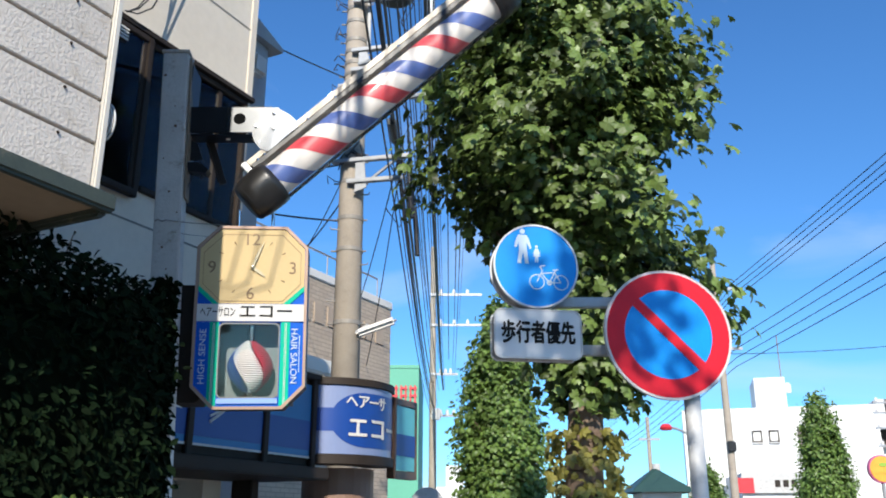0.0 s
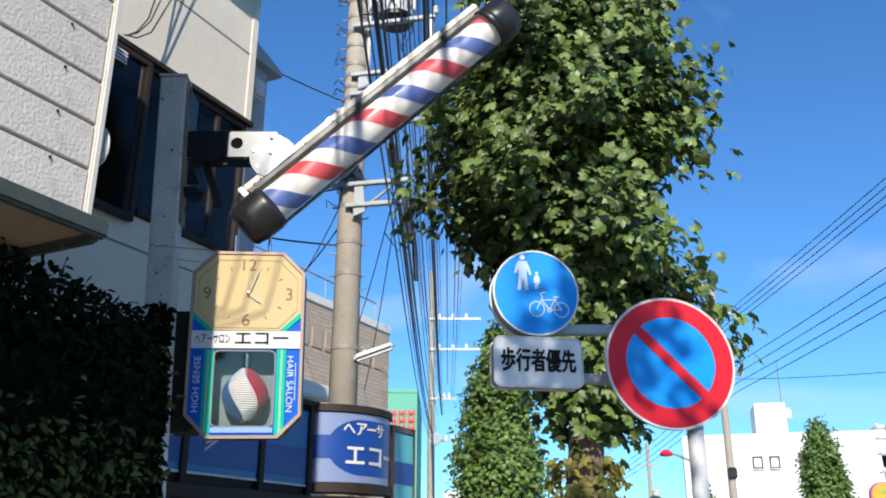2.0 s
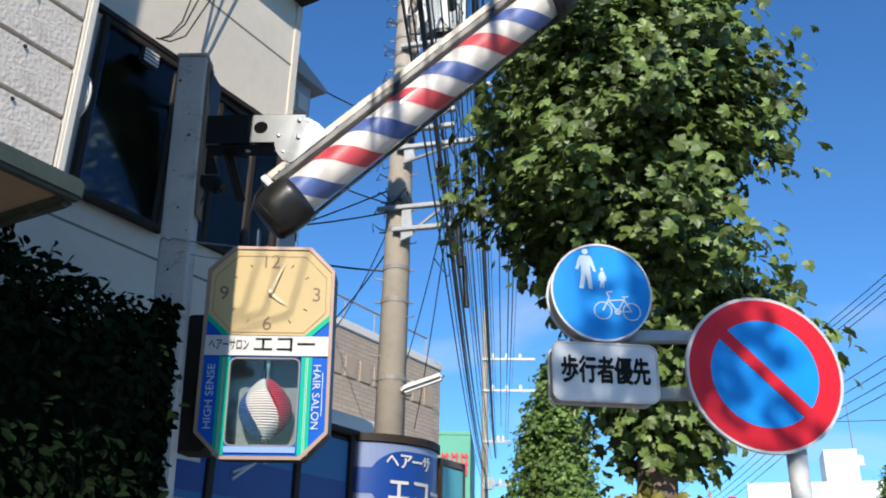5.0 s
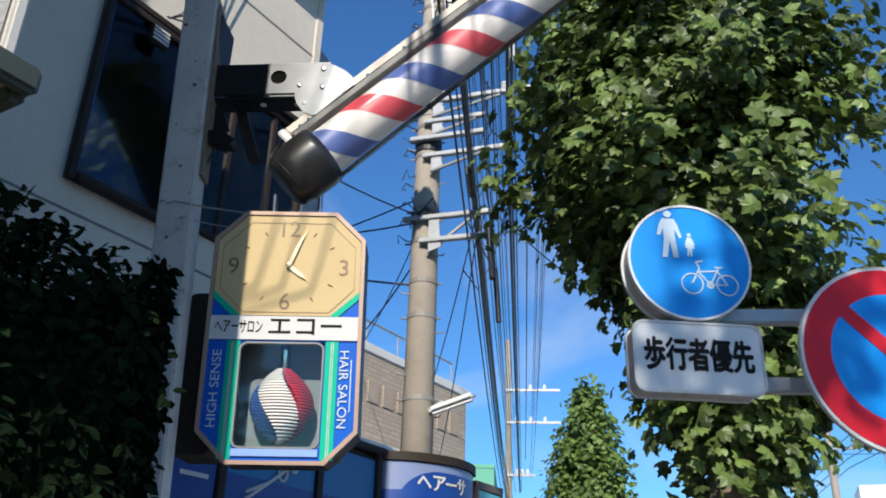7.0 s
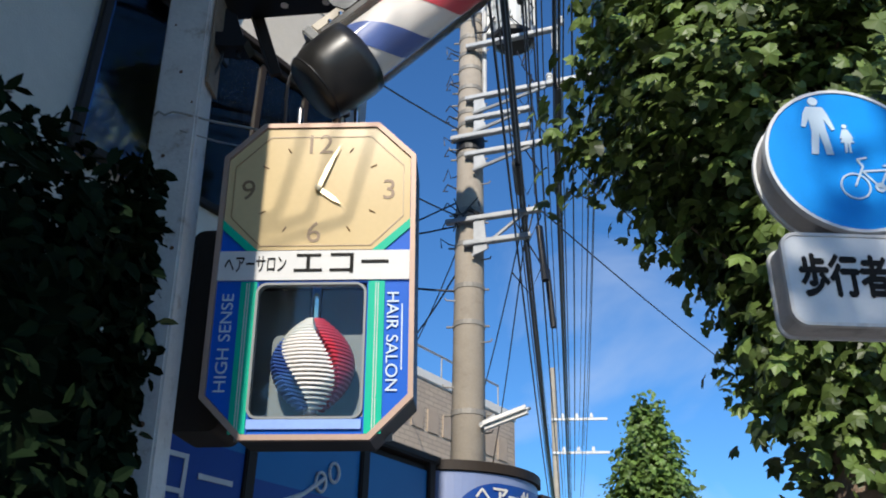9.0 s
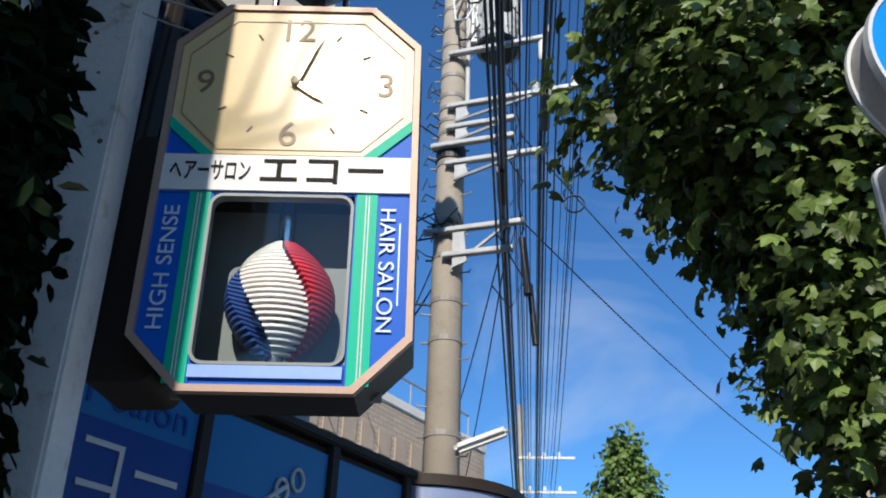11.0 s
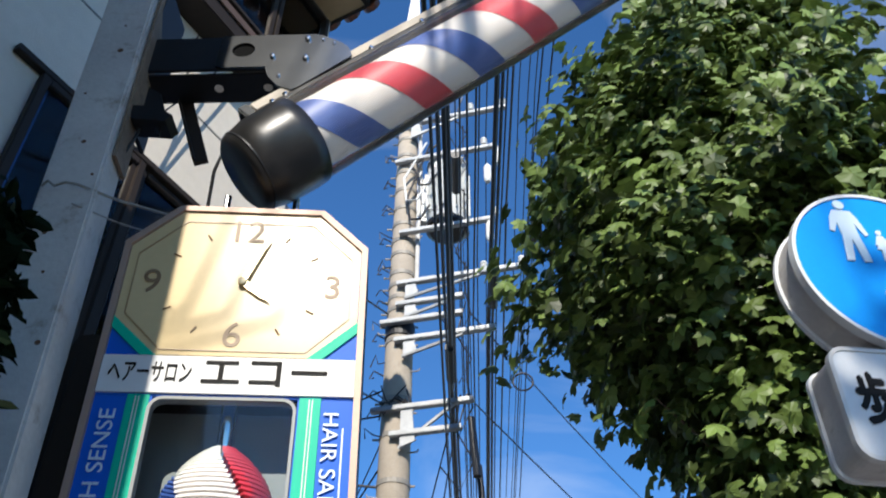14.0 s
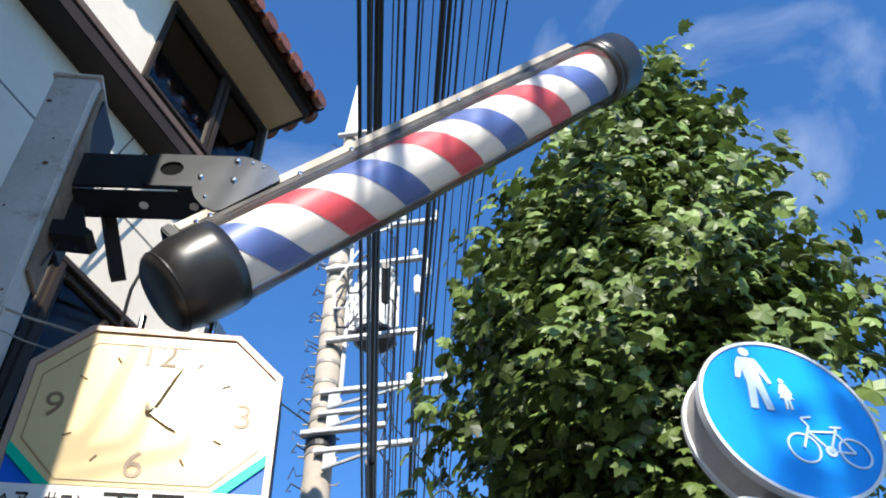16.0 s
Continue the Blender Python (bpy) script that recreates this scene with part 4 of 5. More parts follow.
part("rim", ring_plate(disc_poly(0, 0, 0.303, 72), disc_poly(0, 0, 0.299, 72), -0.004, 0.014), SIGNGREY, npk)
part("rib", B(-0.2, 0.25, 0.013, 0.035, -0.06, -0.03), GALV, npk)

bl = thing("shared_path_sign", pose(0.437, 3.90, 2.726, 0, 0, 9), "round blue shared path sign with white pictograms", "road sign")
part("drum", plate(disc_poly(0, 0, 0.196, 64), 0.014, 0.085), CASEGREY, bl, "grey double-sided sign casing")
part("rear_plate", plate(disc_poly(0, 0, 0.203, 64), 0.086, 0.096), ROADWHITE, bl)
part("front_rim", ring_plate(disc_poly(0, 0, 0.205, 64), disc_poly(0, 0, 0.197, 64), -0.004, 0.016), ROADWHITE, bl)
fld = part("blue_field", plate(disc_poly(0, 0, 0.198, 64), 0.0, 0.0135), ROADBLUE, bl)


def figure(parent, x, z, h, skirt=False):
    """A plain walking pictogram built of flat shapes."""
    a = -0.0035
    part("pictogram_head", plate(disc_poly(x, z + h * 0.43, h * 0.075, 20), a, -0.0005), PICTO, parent)
    if skirt:
        body = [(-0.08, 0.32), (0.08, 0.32), (0.2, 0.02), (0.14, 0.0), (0.2, -0.14), (0.08, -0.14), (0.07, -0.48), (0.01, -0.48), (0.0, -0.15), (-0.06, -0.48), (-0.12, -0.48), (-0.09, -0.14), (-0.2, -0.14), (-0.14, 0.02), (-0.2, 0.0)]
    else:
        body = [(-0.12, 0.33), (0.12, 0.33), (0.18, 0.2), (0.25, -0.06), (0.2, -0.08), (0.11, 0.12), (0.12, -0.1), (0.16, -0.5), (0.06, -0.5), (0.01, -0.14), (-0.06, -0.5), (-0.16, -0.5), (-0.1, -0.1), (-0.11, 0.12), (-0.18, -0.04), (-0.24, -0.02), (-0.18, 0.22)]
    part("pictogram_body", plate([(x + px * h, z + pz * h) for px, pz in body], a, -0.0005), PICTO, parent)


figure(fld, -0.062, 0.095, 0.17)
figure(fld, 0.005, 0.058, 0.085, skirt=True)


def flat_ring(cx, cz, r, w):
    return ring_plate(disc_poly(cx, cz, r, 36), disc_poly(cx, cz, r - w, 36), -0.0035, -0.0005)


part("pictogram_wheel", flat_ring(0.002, -0.078, 0.037, 0.0045), PICTO, fld)
part("pictogram_wheel", flat_ring(0.118, -0.078, 0.037, 0.0045), PICTO, fld)
part("pictogram_crank", flat_ring(0.062, -0.08, 0.013, 0.007), PICTO, fld)
bike = bmesh.new()
for a, b in (((0.002, -0.078), (0.030, -0.022)), ((0.030, -0.022), (0.018, -0.002)), ((0.018, -0.002), (0.044, 0.004)), ((0.022, -0.036), (0.088, -0.03)), ((0.026, -0.036), (0.062, -0.08)),
             ((0.062, -0.08), (0.094, -0.02)), ((0.088, -0.03), (0.118, -0.078)), ((0.062, -0.08), (0.118, -0.078)), ((0.08, -0.018), (0.108, -0.016))):
    d = Vector((b[0] - a[0], b[1] - a[1])).normalized() * 0.0025
    join(bike, plate([(a[0] - d.y, a[1] + d.x), (a[0] + d.y, a[1] - d.x), (b[0] + d.y, b[1] - d.x), (b[0] - d.y, b[1] + d.x)], -0.0035, -0.0005))
part("pictogram_bicycle", bike, PICTO, fld)

pl = thing("auxiliary_sign", pose(0.438, 3.90, 2.40, 0, 0, 9), "white rounded plate with black Japanese lettering", "road sign")
part("casing", plate(round_poly(-0.2, 0.2, -0.108, 0.108, 0.03), 0.010, 0.085), CASEGREY, pl, "grey double-sided sign casing")
part("rear_plate", plate(round_poly(-0.206, 0.206, -0.114, 0.114, 0.035), 0.086, 0.095), ROADWHITE, pl)
fp = part("front_plate", plate(round_poly(-0.206, 0.206, -0.114, 0.114, 0.035), 0.0, 0.0095), ROADWHITE, pl)
part("rim", ring_plate(round_poly(-0.208, 0.208, -0.116, 0.116, 0.037), round_poly(-0.200, 0.200, -0.108, 0.108, 0.03), -0.003, 0.011), SIGNGREY, fp)
letters("lettering", "歩行者優先", 0.11, pose(0, -0.0015, 0.0), INK, fp, "black lettering", width=0.350, depth=0.001, bold=0.042)


# ---- street trees ----
def street_tree(name, base, label, profile, n_clumps, per_clump, leaf, seed, trunk_r, z_fork, material=LEAF, spread=0.24, template=(MAPLE, MAPLE_F), skirt=None, lean=0.0, lumps=()):
    """Tapered trunk, limbs and a crown of lobed leaves in clumps. profile: (height, radius towards -x, radius towards +x, centre x)."""
    rng = np.random.default_rng(seed)
    e = thing(name, pose(*base), label, "tree", group="street trees")
    zs = np.array([p[0] for p in profile])
    rl, rr, cx = (np.array([p[k] for p in profile]) for k in (1, 2, 3))
    top = zs[-1]
    bm = bmesh.new()
    stem = [(0.03 * math.sin(3 * z) + lean * z, 0.03 * math.cos(2 * z), z) for z in np.linspace(0, top * 0.9, 14)]
    for a, b in zip(stem, stem[1:]):
        rod(bm, a, b, max(0.012, trunk_r * (1 - a[2] / top) ** 0.8), max(0.010, trunk_r * (1 - b[2] / top) ** 0.8), seg=12, caps=False)
    part("trunk", bm, BARK, e, "brown tapered trunk", smooth=True)
    centres, outs = [], []
    limbs = bmesh.new()
    area = np.maximum(rl + rr, 0.05)
    zz = rng.choice(np.linspace(zs[0], zs[-1], 400), n_clumps, p=(lambda w: w / w.sum())(np.interp(np.linspace(zs[0], zs[-1], 400), zs, area)))
    for z in zz:
        q = rng.uniform(0, 2 * math.pi)
        lo, hi, c = np.interp(z, zs, rl), np.interp(z, zs, rr), np.interp(z, zs, cx)
        rx_ = hi if math.cos(q) > 0 else lo
        rad = rng.uniform(0.12, 1.0) ** 0.5 * rng.uniform(0.80, 1.0)
        p = np.array([c + rad * rx_ * math.cos(q), rad * 0.45 * (lo + hi) * math.sin(q), z])
        centres.append(p)
        outs.append(np.array([math.cos(q), math.sin(q), 0.15 + 0.5 * (z - zs[0]) / (top - zs[0])]))
        if rng.uniform() < 0.45:
            z0 = max(z_fork, z - 0.25 - 0.5 * rad * rx_)
            a = Vector((lean * z0, 0, z0))
            b = Vector(p)
            mid = a.lerp(b, 0.5) + Vector((0, 0, -0.05))
            rod(limbs, a, mid, 0.022, 0.013, seg=5, caps=False)
            rod(limbs, mid, b, 0.013, 0.004, seg=5, caps=False)
    for p in lumps:
        for j in range(2):
            centres.append(np.array(p) + rng.normal(0, 0.06, 3))
            outs.append(np.array([p[0], p[1], 0.3]) / max(0.3, math.hypot(p[0], p[1])))
    part("branchwork", limbs, BARK, e)
    cen, out = np.repeat(np.array(centres), per_clump, 0), np.repeat(np.array(outs), per_clump, 0)
    k = len(cen)
    pts = cen + np.clip(rng.normal(0, spread * 0.5, (k, 3)), -0.85 * spread, 0.85 * spread) + out * rng.uniform(-0.5, 0.5, (k, 1)) * spread
    out = out / np.linalg.norm(out, axis=1)[:, None]
    sizes = leaf * rng.uniform(0.65, 1.25, k)
    cloud_mesh("crown", template[0], template[1], leaf_frames(pts, out, sizes, rng), e, material)["label"] = "uneven crown of green lobed leaves"
    if skirt:
        z0, z1, r, cnt = skirt
        q, z = rng.uniform(0, 2 * math.pi, cnt), rng.uniform(z0, z1, cnt)
        o = np.stack([np.cos(q), np.sin(q), np.full(cnt, -0.1)], 1)
        p2 = np.stack([np.cos(q) * r, np.sin(q) * r, z], 1) * rng.uniform(0.75, 1.1, (cnt, 1)) ** np.array([1, 1, 0])
        cloud_mesh("trunk_foliage", template[0], template[1], leaf_frames(p2, o, leaf * rng.uniform(0.6, 1.1, cnt), rng), e, LEAFY)["label"] = "yellowing leaf shoots round the trunk"
    return e


MAIN = [(2.44, 0.06, 0.30, 0.0), (2.6, 0.16, 0.50, 0.0), (2.8, 0.26, 0.70, 0.0), (3.1, 0.34, 0.74, 0.0), (3.36, 0.42, 0.68, 0.0), (3.6, 0.74, 0.46, 0.0), (3.8, 0.92, 0.34, 0.0), (4.15, 0.96, 0.58, 0.0), (4.6, 0.96, 0.74, 0.0), (4.95, 0.93, 0.60, 0.0), (5.4, 0.82, 0.55, 0.05), (5.9, 0.64, 0.58, 0.12), (6.4, 0.40, 0.50, 0.28), (6.85, 0.12, 0.15, 0.42)]
LUMPS = [(0.52, -0.62, 4.34), (0.64, -0.50, 4.54), (0.68, -0.55, 4.67), (0.62, -0.75, 4.12), (0.60, -0.30, 3.00), (0.68, -0.20, 3.20), (0.70, -0.35, 2.85), (0.52, -0.50, 3.10), (-0.85, -0.35, 3.95), (-1.00, -0.20, 3.90), (-0.90, -0.50, 4.30),
         (-0.50, -0.85, 4.00), (0.00, -1.00, 4.40), (0.35, -0.95, 4.80), (-0.35, -0.90, 5.00), (0.10, -0.90, 3.60), (0.40, -0.70, 3.40), (0.45, -0.10, 6.95), (0.25, 0.00, 6.90), (0.51, -0.10, 6.50), (0.76, 0.00, 5.90), (0.60, -0.40, 6.10), (0.20, -0.60, 6.30)]
near_tree = street_tree("street_tree", (0.94, 5.85, 0), "leafy green street tree with a dense lobed-leaf crown", MAIN, 560, 60, 0.084, 3, 0.16, 2.1, skirt=(1.2, 2.17, 0.225, 520), lumps=LUMPS, spread=0.23)
street_tree("street_tree", (0.32, -2.15, -0.10), "thin-leaved green street tree beside the pavement", MAIN, 84, 36, 0.085, 9, 0.12, 2.1, spread=0.26)
SLIM = [(1.3, 0.62, 0.62, 0), (2.0, 0.72, 0.75, 0), (2.8, 0.70, 0.72, 0), (3.6, 0.55, 0.58, 0), (4.4, 0.36, 0.36, 0), (5.1, 0.08, 0.08, 0)]
street_tree("street_tree", (0.93, 14.2, 0), "slim conical green street tree further along", SLIM, 460, 48, 0.078, 5, 0.12, 1.2, material=LEAFF, spread=0.22)
FAR = [(0.8, 0.75, 0.75, 0), (1.8, 1.0, 1.0, 0), (3.2, 0.88, 0.88, 0), (4.9, 0.50, 0.50, 0), (5.9, 0.12, 0.12, 0)]
far_tree = street_tree("street_tree", (12.85, 30.0, 0), "dense conical green tree before a white building", FAR, 480, 44, 0.14, 7, 0.15, 0.8, material=LEAFF, spread=0.26, template=(OVAL, OVAL_F))
copy_thing(far_tree, pose(9.1, 31.0, -2.2, 0, 0, 70))

# ---- hedge ----
hedge = thing("hedge", TURNED, "clipped evergreen hedge with deep shade put into its leaf colour", "hedge")
rng = np.random.default_rng(11)
K = 48000
s_ = rng.uniform(-1.2, 2.64, K)
m_ = rng.uniform(2.5, 3.25, K)
top_h = 2.50 + 0.05 * np.sin(5 * s_) - 0.30 * np.clip((s_ - 2.18) / 0.48, 0, 1) ** 2
z_ = rng.uniform(0.3, 1.0, K) ** 0.8 * top_h
face_ = rng.integers(0, 4, K)
s_ = np.where(face_ == 1, 2.69 - 0.10 * (z_ / 2.4) ** 4 + rng.normal(0, 0.03, K), s_)
front = 2.46 + 0.19 * np.clip((s_ - 2.22) / 0.45, 0, 1) ** 2
m_ = np.where(face_ == 0, front + rng.normal(0, 0.035, K), np.maximum(m_, front))
z_ = np.where(face_ == 2, top_h + rng.normal(0, 0.035, K), z_)
pts = np.stack([s_, m_, z_], 1)
o = np.stack([np.where(face_ == 1, 1.0, 0.0), np.where(face_ == 0, -1.0, 0.0), np.where(face_ == 2, 1.0, 0.2)], 1)
cloud_mesh("foliage", OVAL, OVAL_F, leaf_frames(pts, o, 0.046 * rng.uniform(0.6, 1.2, K), rng), hedge, LEAFSHADE)
# near-black core: the shade inside the hedge is put into its colour
core = part("core", B(-1.2, 2.58, 2.51, 3.2, 0.0, 2.36, bevel=0.15), mat("hedge_core_shaded", (0.004, 0.007, 0.003), 0.95, vary=0.4, scale=20, spec=0.05), hedge)
sprig_pts, sprig_out = [], []
tw = bmesh.new()
for k in range(64):
    ss, mm = rng.uniform(0.4, 2.60), rng.uniform(2.60, 3.2)
    zt = 2.50 - 0.30 * max(0, (ss - 2.18) / 0.48) ** 2
    tip = Vector((ss + rng.normal(0, 0.04), mm + rng.normal(0, 0.03), zt + rng.uniform(0.06, 0.17)))
    rod(tw, (ss, mm, zt - 0.05), tip, 0.004, 0.002, seg=4)
    for j in range(7):
        f = 0.3 + 0.7 * j / 6
        sprig_pts.append(np.array(Vector((ss, mm, zt - 0.05)).lerp(tip, f)))
        sprig_out.append([math.cos(j * 2.4), math.sin(j * 2.4), 0.5])
part("twig_growth", tw, BARK, hedge, kind="stuff")
cloud_mesh("new_growth", OVAL, OVAL_F, leaf_frames(np.array(sprig_pts), np.array(sprig_out), np.full(len(sprig_pts), 0.048), rng), hedge, LEAFSHADE)["kind"] = "stuff"
# sunlit low hedge leaves: light put in by the paler leaf, stem added
low = thing("potted_shrub", pose(-1.15, 2.93, 0), "low hedge leaves, sunlight put in by a paler leaf colour", "shrub")
K = 34
pts = np.stack([rng.uniform(-0.11, 0.11, K), rng.normal(0, 0.05, K), rng.uniform(1.52, 1.66, K)], 1)
cloud_mesh("foliage", OVAL, OVAL_F, leaf_frames(pts, rng.normal(0, 1, (K, 3)), 0.06 * rng.uniform(0.6, 1.2, K), rng), low, LEAF)
part("stem", R((0, 0, 0), (0, 0, 1.5), 0.02, 0.008, seg=8), BARK, low)

# ---- concrete utility poles, fittings, cables ----
PX, PYY = -1.135, 10.0


def pole_r(z):
    return 0.185 - 0.0062 * z


up = thing("utility_pole", pose(PX, PYY, 0), "tapered concrete utility pole with steel bands and arms", "utility pole", group="utility poles")
part("shaft", R((0, 0, 0), (0, 0, 12.4), pole_r(0), pole_r(12.4), seg=28), CONC, up, smooth=True)
part("top_spike", plate([(-0.1, 12.4), (0.1, 12.4), (0.06, 13.4), (0.02, 13.9), (-0.02, 13.4)], -0.03, 0.03), PORC, up, "white bird-guard cover")
for z in (3.85, 4.75, 5.15, 5.63, 5.92, 6.02, 6.72, 6.95, 7.12, 7.28, 7.45, 7.62, 7.9, 8.1, 8.35, 8.6, 8.9, 9.2, 9.5, 9.8, 10.1):
    part("band", R((0, 0, z - 0.025), (0, 0, z + 0.025), pole_r(z) + 0.008, seg=24), BANDM, up)
    part("band_bolt", R((-pole_r(z) - 0.07, 0, z), (pole_r(z) + 0.05, 0, z), 0.011, seg=6), BANDM, up)
for k in range(20):
    z = 3.2 + 0.45 * k
    sg = 1 if k % 2 else -1
    part("step_peg", W([(sg * pole_r(z) * 0.8, -pole_r(z) * 0.5, z), (sg * (pole_r(z) + 0.07), -pole_r(z) * 0.6, z + 0.005), (sg * (pole_r(z) + 0.08), -pole_r(z) * 0.6, z + 0.03)], 0.008, 5), BANDM, up)
    if z > 5.5:
        part("wire_hook", W([(-pole_r(z), 0, z), (-pole_r(z) - 0.1, -0.02, z + 0.05), (-pole_r(z) - 0.14, -0.02, z - 0.04), (-pole_r(z) - 0.1, 0, z - 0.02)], 0.009, 5), CABLE, up)
ARMS = [(5.58, 0.0, 0.70), (5.86, -0.2, 0.82), (6.66, 0.0, 1.06), (6.90, -0.16, 0.72), (7.12, 0.0, 0.74), (7.40, 0.0, 1.42), (8.14, 0.0, 1.10), (9.32, -0.1, 1.12), (10.0, 0.0, 1.30), (12.2, -0.15, 0.95)]
AIM = Matrix.Rotation(radians(-12), 4, "Z")
for z, a, b in ARMS:
    part("cross_arm", B(a, b, -pole_r(z) - 0.075, -pole_r(z) - 0.005, z - 0.026, z + 0.026, bevel=0.006), GALV, up, "galvanised steel cross arm").matrix_basis = AIM
for z, b, drop_ in ((6.66, 0.72, 0.20), (7.40, 0.92, 0.20), (7.12, 0.62, 0.17), (5.86, 0.62, 0.42), (10.0, 0.7, 0.25)):
    part("arm_brace", W([(pole_r(z) * 0.6, -pole_r(z) - 0.03, z - drop_), (b, -pole_r(z) - 0.04, z - 0.03)], 0.021, 6), GALV, up).matrix_basis = AIM
    part("arm_gusset", plate([(pole_r(z) * 0.7, z - drop_), (pole_r(z) + 0.10, z - drop_ + 0.05), (pole_r(z) + 0.07, z - 0.05), (pole_r(z) + 0.12, z - 0.02), (pole_r(z) * 0.7, z - 0.02)], -pole_r(z) - 0.05, -pole_r(z) - 0.03), GALV, up).matrix_basis = AIM
part("wrap", R((0, 0, 6.78), (0, 0, 6.96), pole_r(6.8) + 0.016, seg=24), CABLE, up, "black rubber wrap round the pole")
for k in range(16):
    z = 5.62 + 0.42 * k
    q = k * 2.1
    part("tie_tail", W([(-pole_r(z) * 0.9, -0.08, z), (-pole_r(z) - 0.05, -0.12, z + 0.05 * math.sin(q)), (-pole_r(z) - 0.10 - 0.04 * math.cos(q), -0.12, z + 0.07), (-pole_r(z) - 0.13, -0.1, z - 0.03 + 0.04 * math.sin(q))], 0.007, 5), CABLE, up)
for k in range(9):
    z, q = 5.98 + 0.02 * (k % 4), k * 0.8
    part("tie_knot", W([(pole_r(z) * math.sin(q), -pole_r(z) - 0.02, z + 0.12 * math.sin(3 * q)), (pole_r(z) * math.sin(q + 0.8), -pole_r(z) - 0.05, z - 0.06), (pole_r(z) * math.sin(q + 1.5), -pole_r(z) - 0.03, z - 0.18 + 0.06 * math.cos(q))], 0.008, 5), CABLE, up)
part("riser_pipe", W([(pole_r(8.1) + 0.03, -0.05, 7.55), (pole_r(8.1) + 0.03, -0.08, 8.2), (pole_r(9) + 0.05, -0.1, 9.0), (pole_r(9) + 0.02, -0.12, 10.4)], 0.026, 8), SIGNGREY, up)
for z, x in ((7.48, 1.3), (7.48, 0.9), (8.24, 1.05), (9.42, 0.95), (10.1, 1.2), (10.1, 0.8), (10.1, 0.5)):
    part("insulator", L([(0, 0), (0.03, 0.0), (0.045, 0.03), (0.03, 0.05), (0.045, 0.07), (0.03, 0.1), (0.0, 0.11)], 12), PORC, up).location = (x, -0.2 - 0.2 * x, z - 0.06)
for z, x in ((8.85, 0.98), (7.95, 0.98), (9.15, 1.1)):
    part("fuse_cutout", L([(0, -0.14), (0.03, -0.14), (0.045, -0.1), (0.045, 0.1), (0.025, 0.14), (0, 0.15)], 12), PORC, up).location = (x, -0.4, z)
st = part("street_light", B(0.0, 0.50, -0.06, 0.06, -0.04, 0.045, bevel=0.035), PORC, up, "white tube street light")
st.matrix_basis = pose(0.13, -0.12, 3.70, 0, -17, -12)
part("light_arm", W([(0.1, -0.1, 3.72), (0.18, -0.1, 3.76), (0.26, -0.1, 3.82)], 0.02, 8), GALV, up)
tf = thing("pole_transformer", pose(PX + 0.50, PYY - 0.02, 8.27), "grey cylindrical pole transformer with black underside", "transformer")
part("tank", L([(0.235, 0.05), (0.245, 0.12), (0.24, 0.98), (0.235, 1.05)], 32), TRAFO, tf, smooth=True)
part("base", L([(0, 0.0), (0.20, 0.0), (0.25, 0.03), (0.25, 0.09)], 32), BLACKM, tf, "black rusty underside")
part("lid", L([(0.25, 1.05), (0.25, 1.09), (0.15, 1.14), (0, 1.15)], 32), TRAFO, tf)
for k in range(14):
    a = 2 * math.pi * k / 14
    part("cooling_fin", B(-0.008, 0.008, 0.235, 0.28, 0.2, 0.9), TRAFO, tf).rotation_euler = (0, 0, a)
for k in range(3):
    part("bushing", L([(0, 0), (0.03, 0), (0.045, 0.04), (0.025, 0.06), (0.04, 0.09), (0.02, 0.13), (0, 0.14)], 10), PORC, tf).location = (-0.1 + 0.1 * k, -0.05, 1.13)
part("hanger", B(-0.36, -0.22, -0.05, 0.05, 0.15, 0.85, bevel=0.01), GALV, tf)
for k, (ax, az) in enumerate(((0.0, 0.2), (-0.05, 0.5), (0.1, 0.75), (0.2, 0.35))):
    part("lead_wire", W([(ax - 0.2, -0.26, az), (ax - 0.3, -0.30, az - 0.25), (ax - 0.42, -0.24, az - 0.2), (ax - 0.46, -0.2, az + 0.2), (ax - 0.2, -0.22, 1.3)], 0.014, 6), PORC if k % 2 else CABLE, tf)

FX, FY = -0.45, 38.0
fpole = thing("utility_pole", pose(FX, FY, 0), "distant concrete utility pole with cross arms", "utility pole", group="utility poles")
part("shaft", R((0, 0, 0), (0, 0, 13.9), 0.19, 0.11, seg=18), CONC, fpole)
for z, w in ((10.2, 1.7), (11.6, 1.7), (8.0, 0.6), (6.2, 0.8)):
    part("cross_arm", B(-0.1, w + 0.5, -0.2, -0.12, z - 0.05, z + 0.05), GALV, fpole)
    for k in range(3):
        part("insulator", L([(0, -0.12), (0.05, -0.1), (0.08, 0), (0.05, 0.14), (0, 0.16)], 8), PORC, fpole).location = (0.35 + 0.6 * k * w / 1.7, -0.16, z + 0.1)
part("junction_box", B(-0.05, 0.35, -0.3, -0.12, 6.0, 6.5, bevel=0.04), TRAFO, fpole)


def span(a, b, sag, k=14):
    a, b = Vector(a), Vector(b)
    return [a.lerp(b, i / k) - Vector((0, 0, 4 * sag * (i / k) * (1 - i / k))) for i in range(k + 1)]


# cables run from behind the camera over the near pole to the far one
rng2 = random.Random(4)
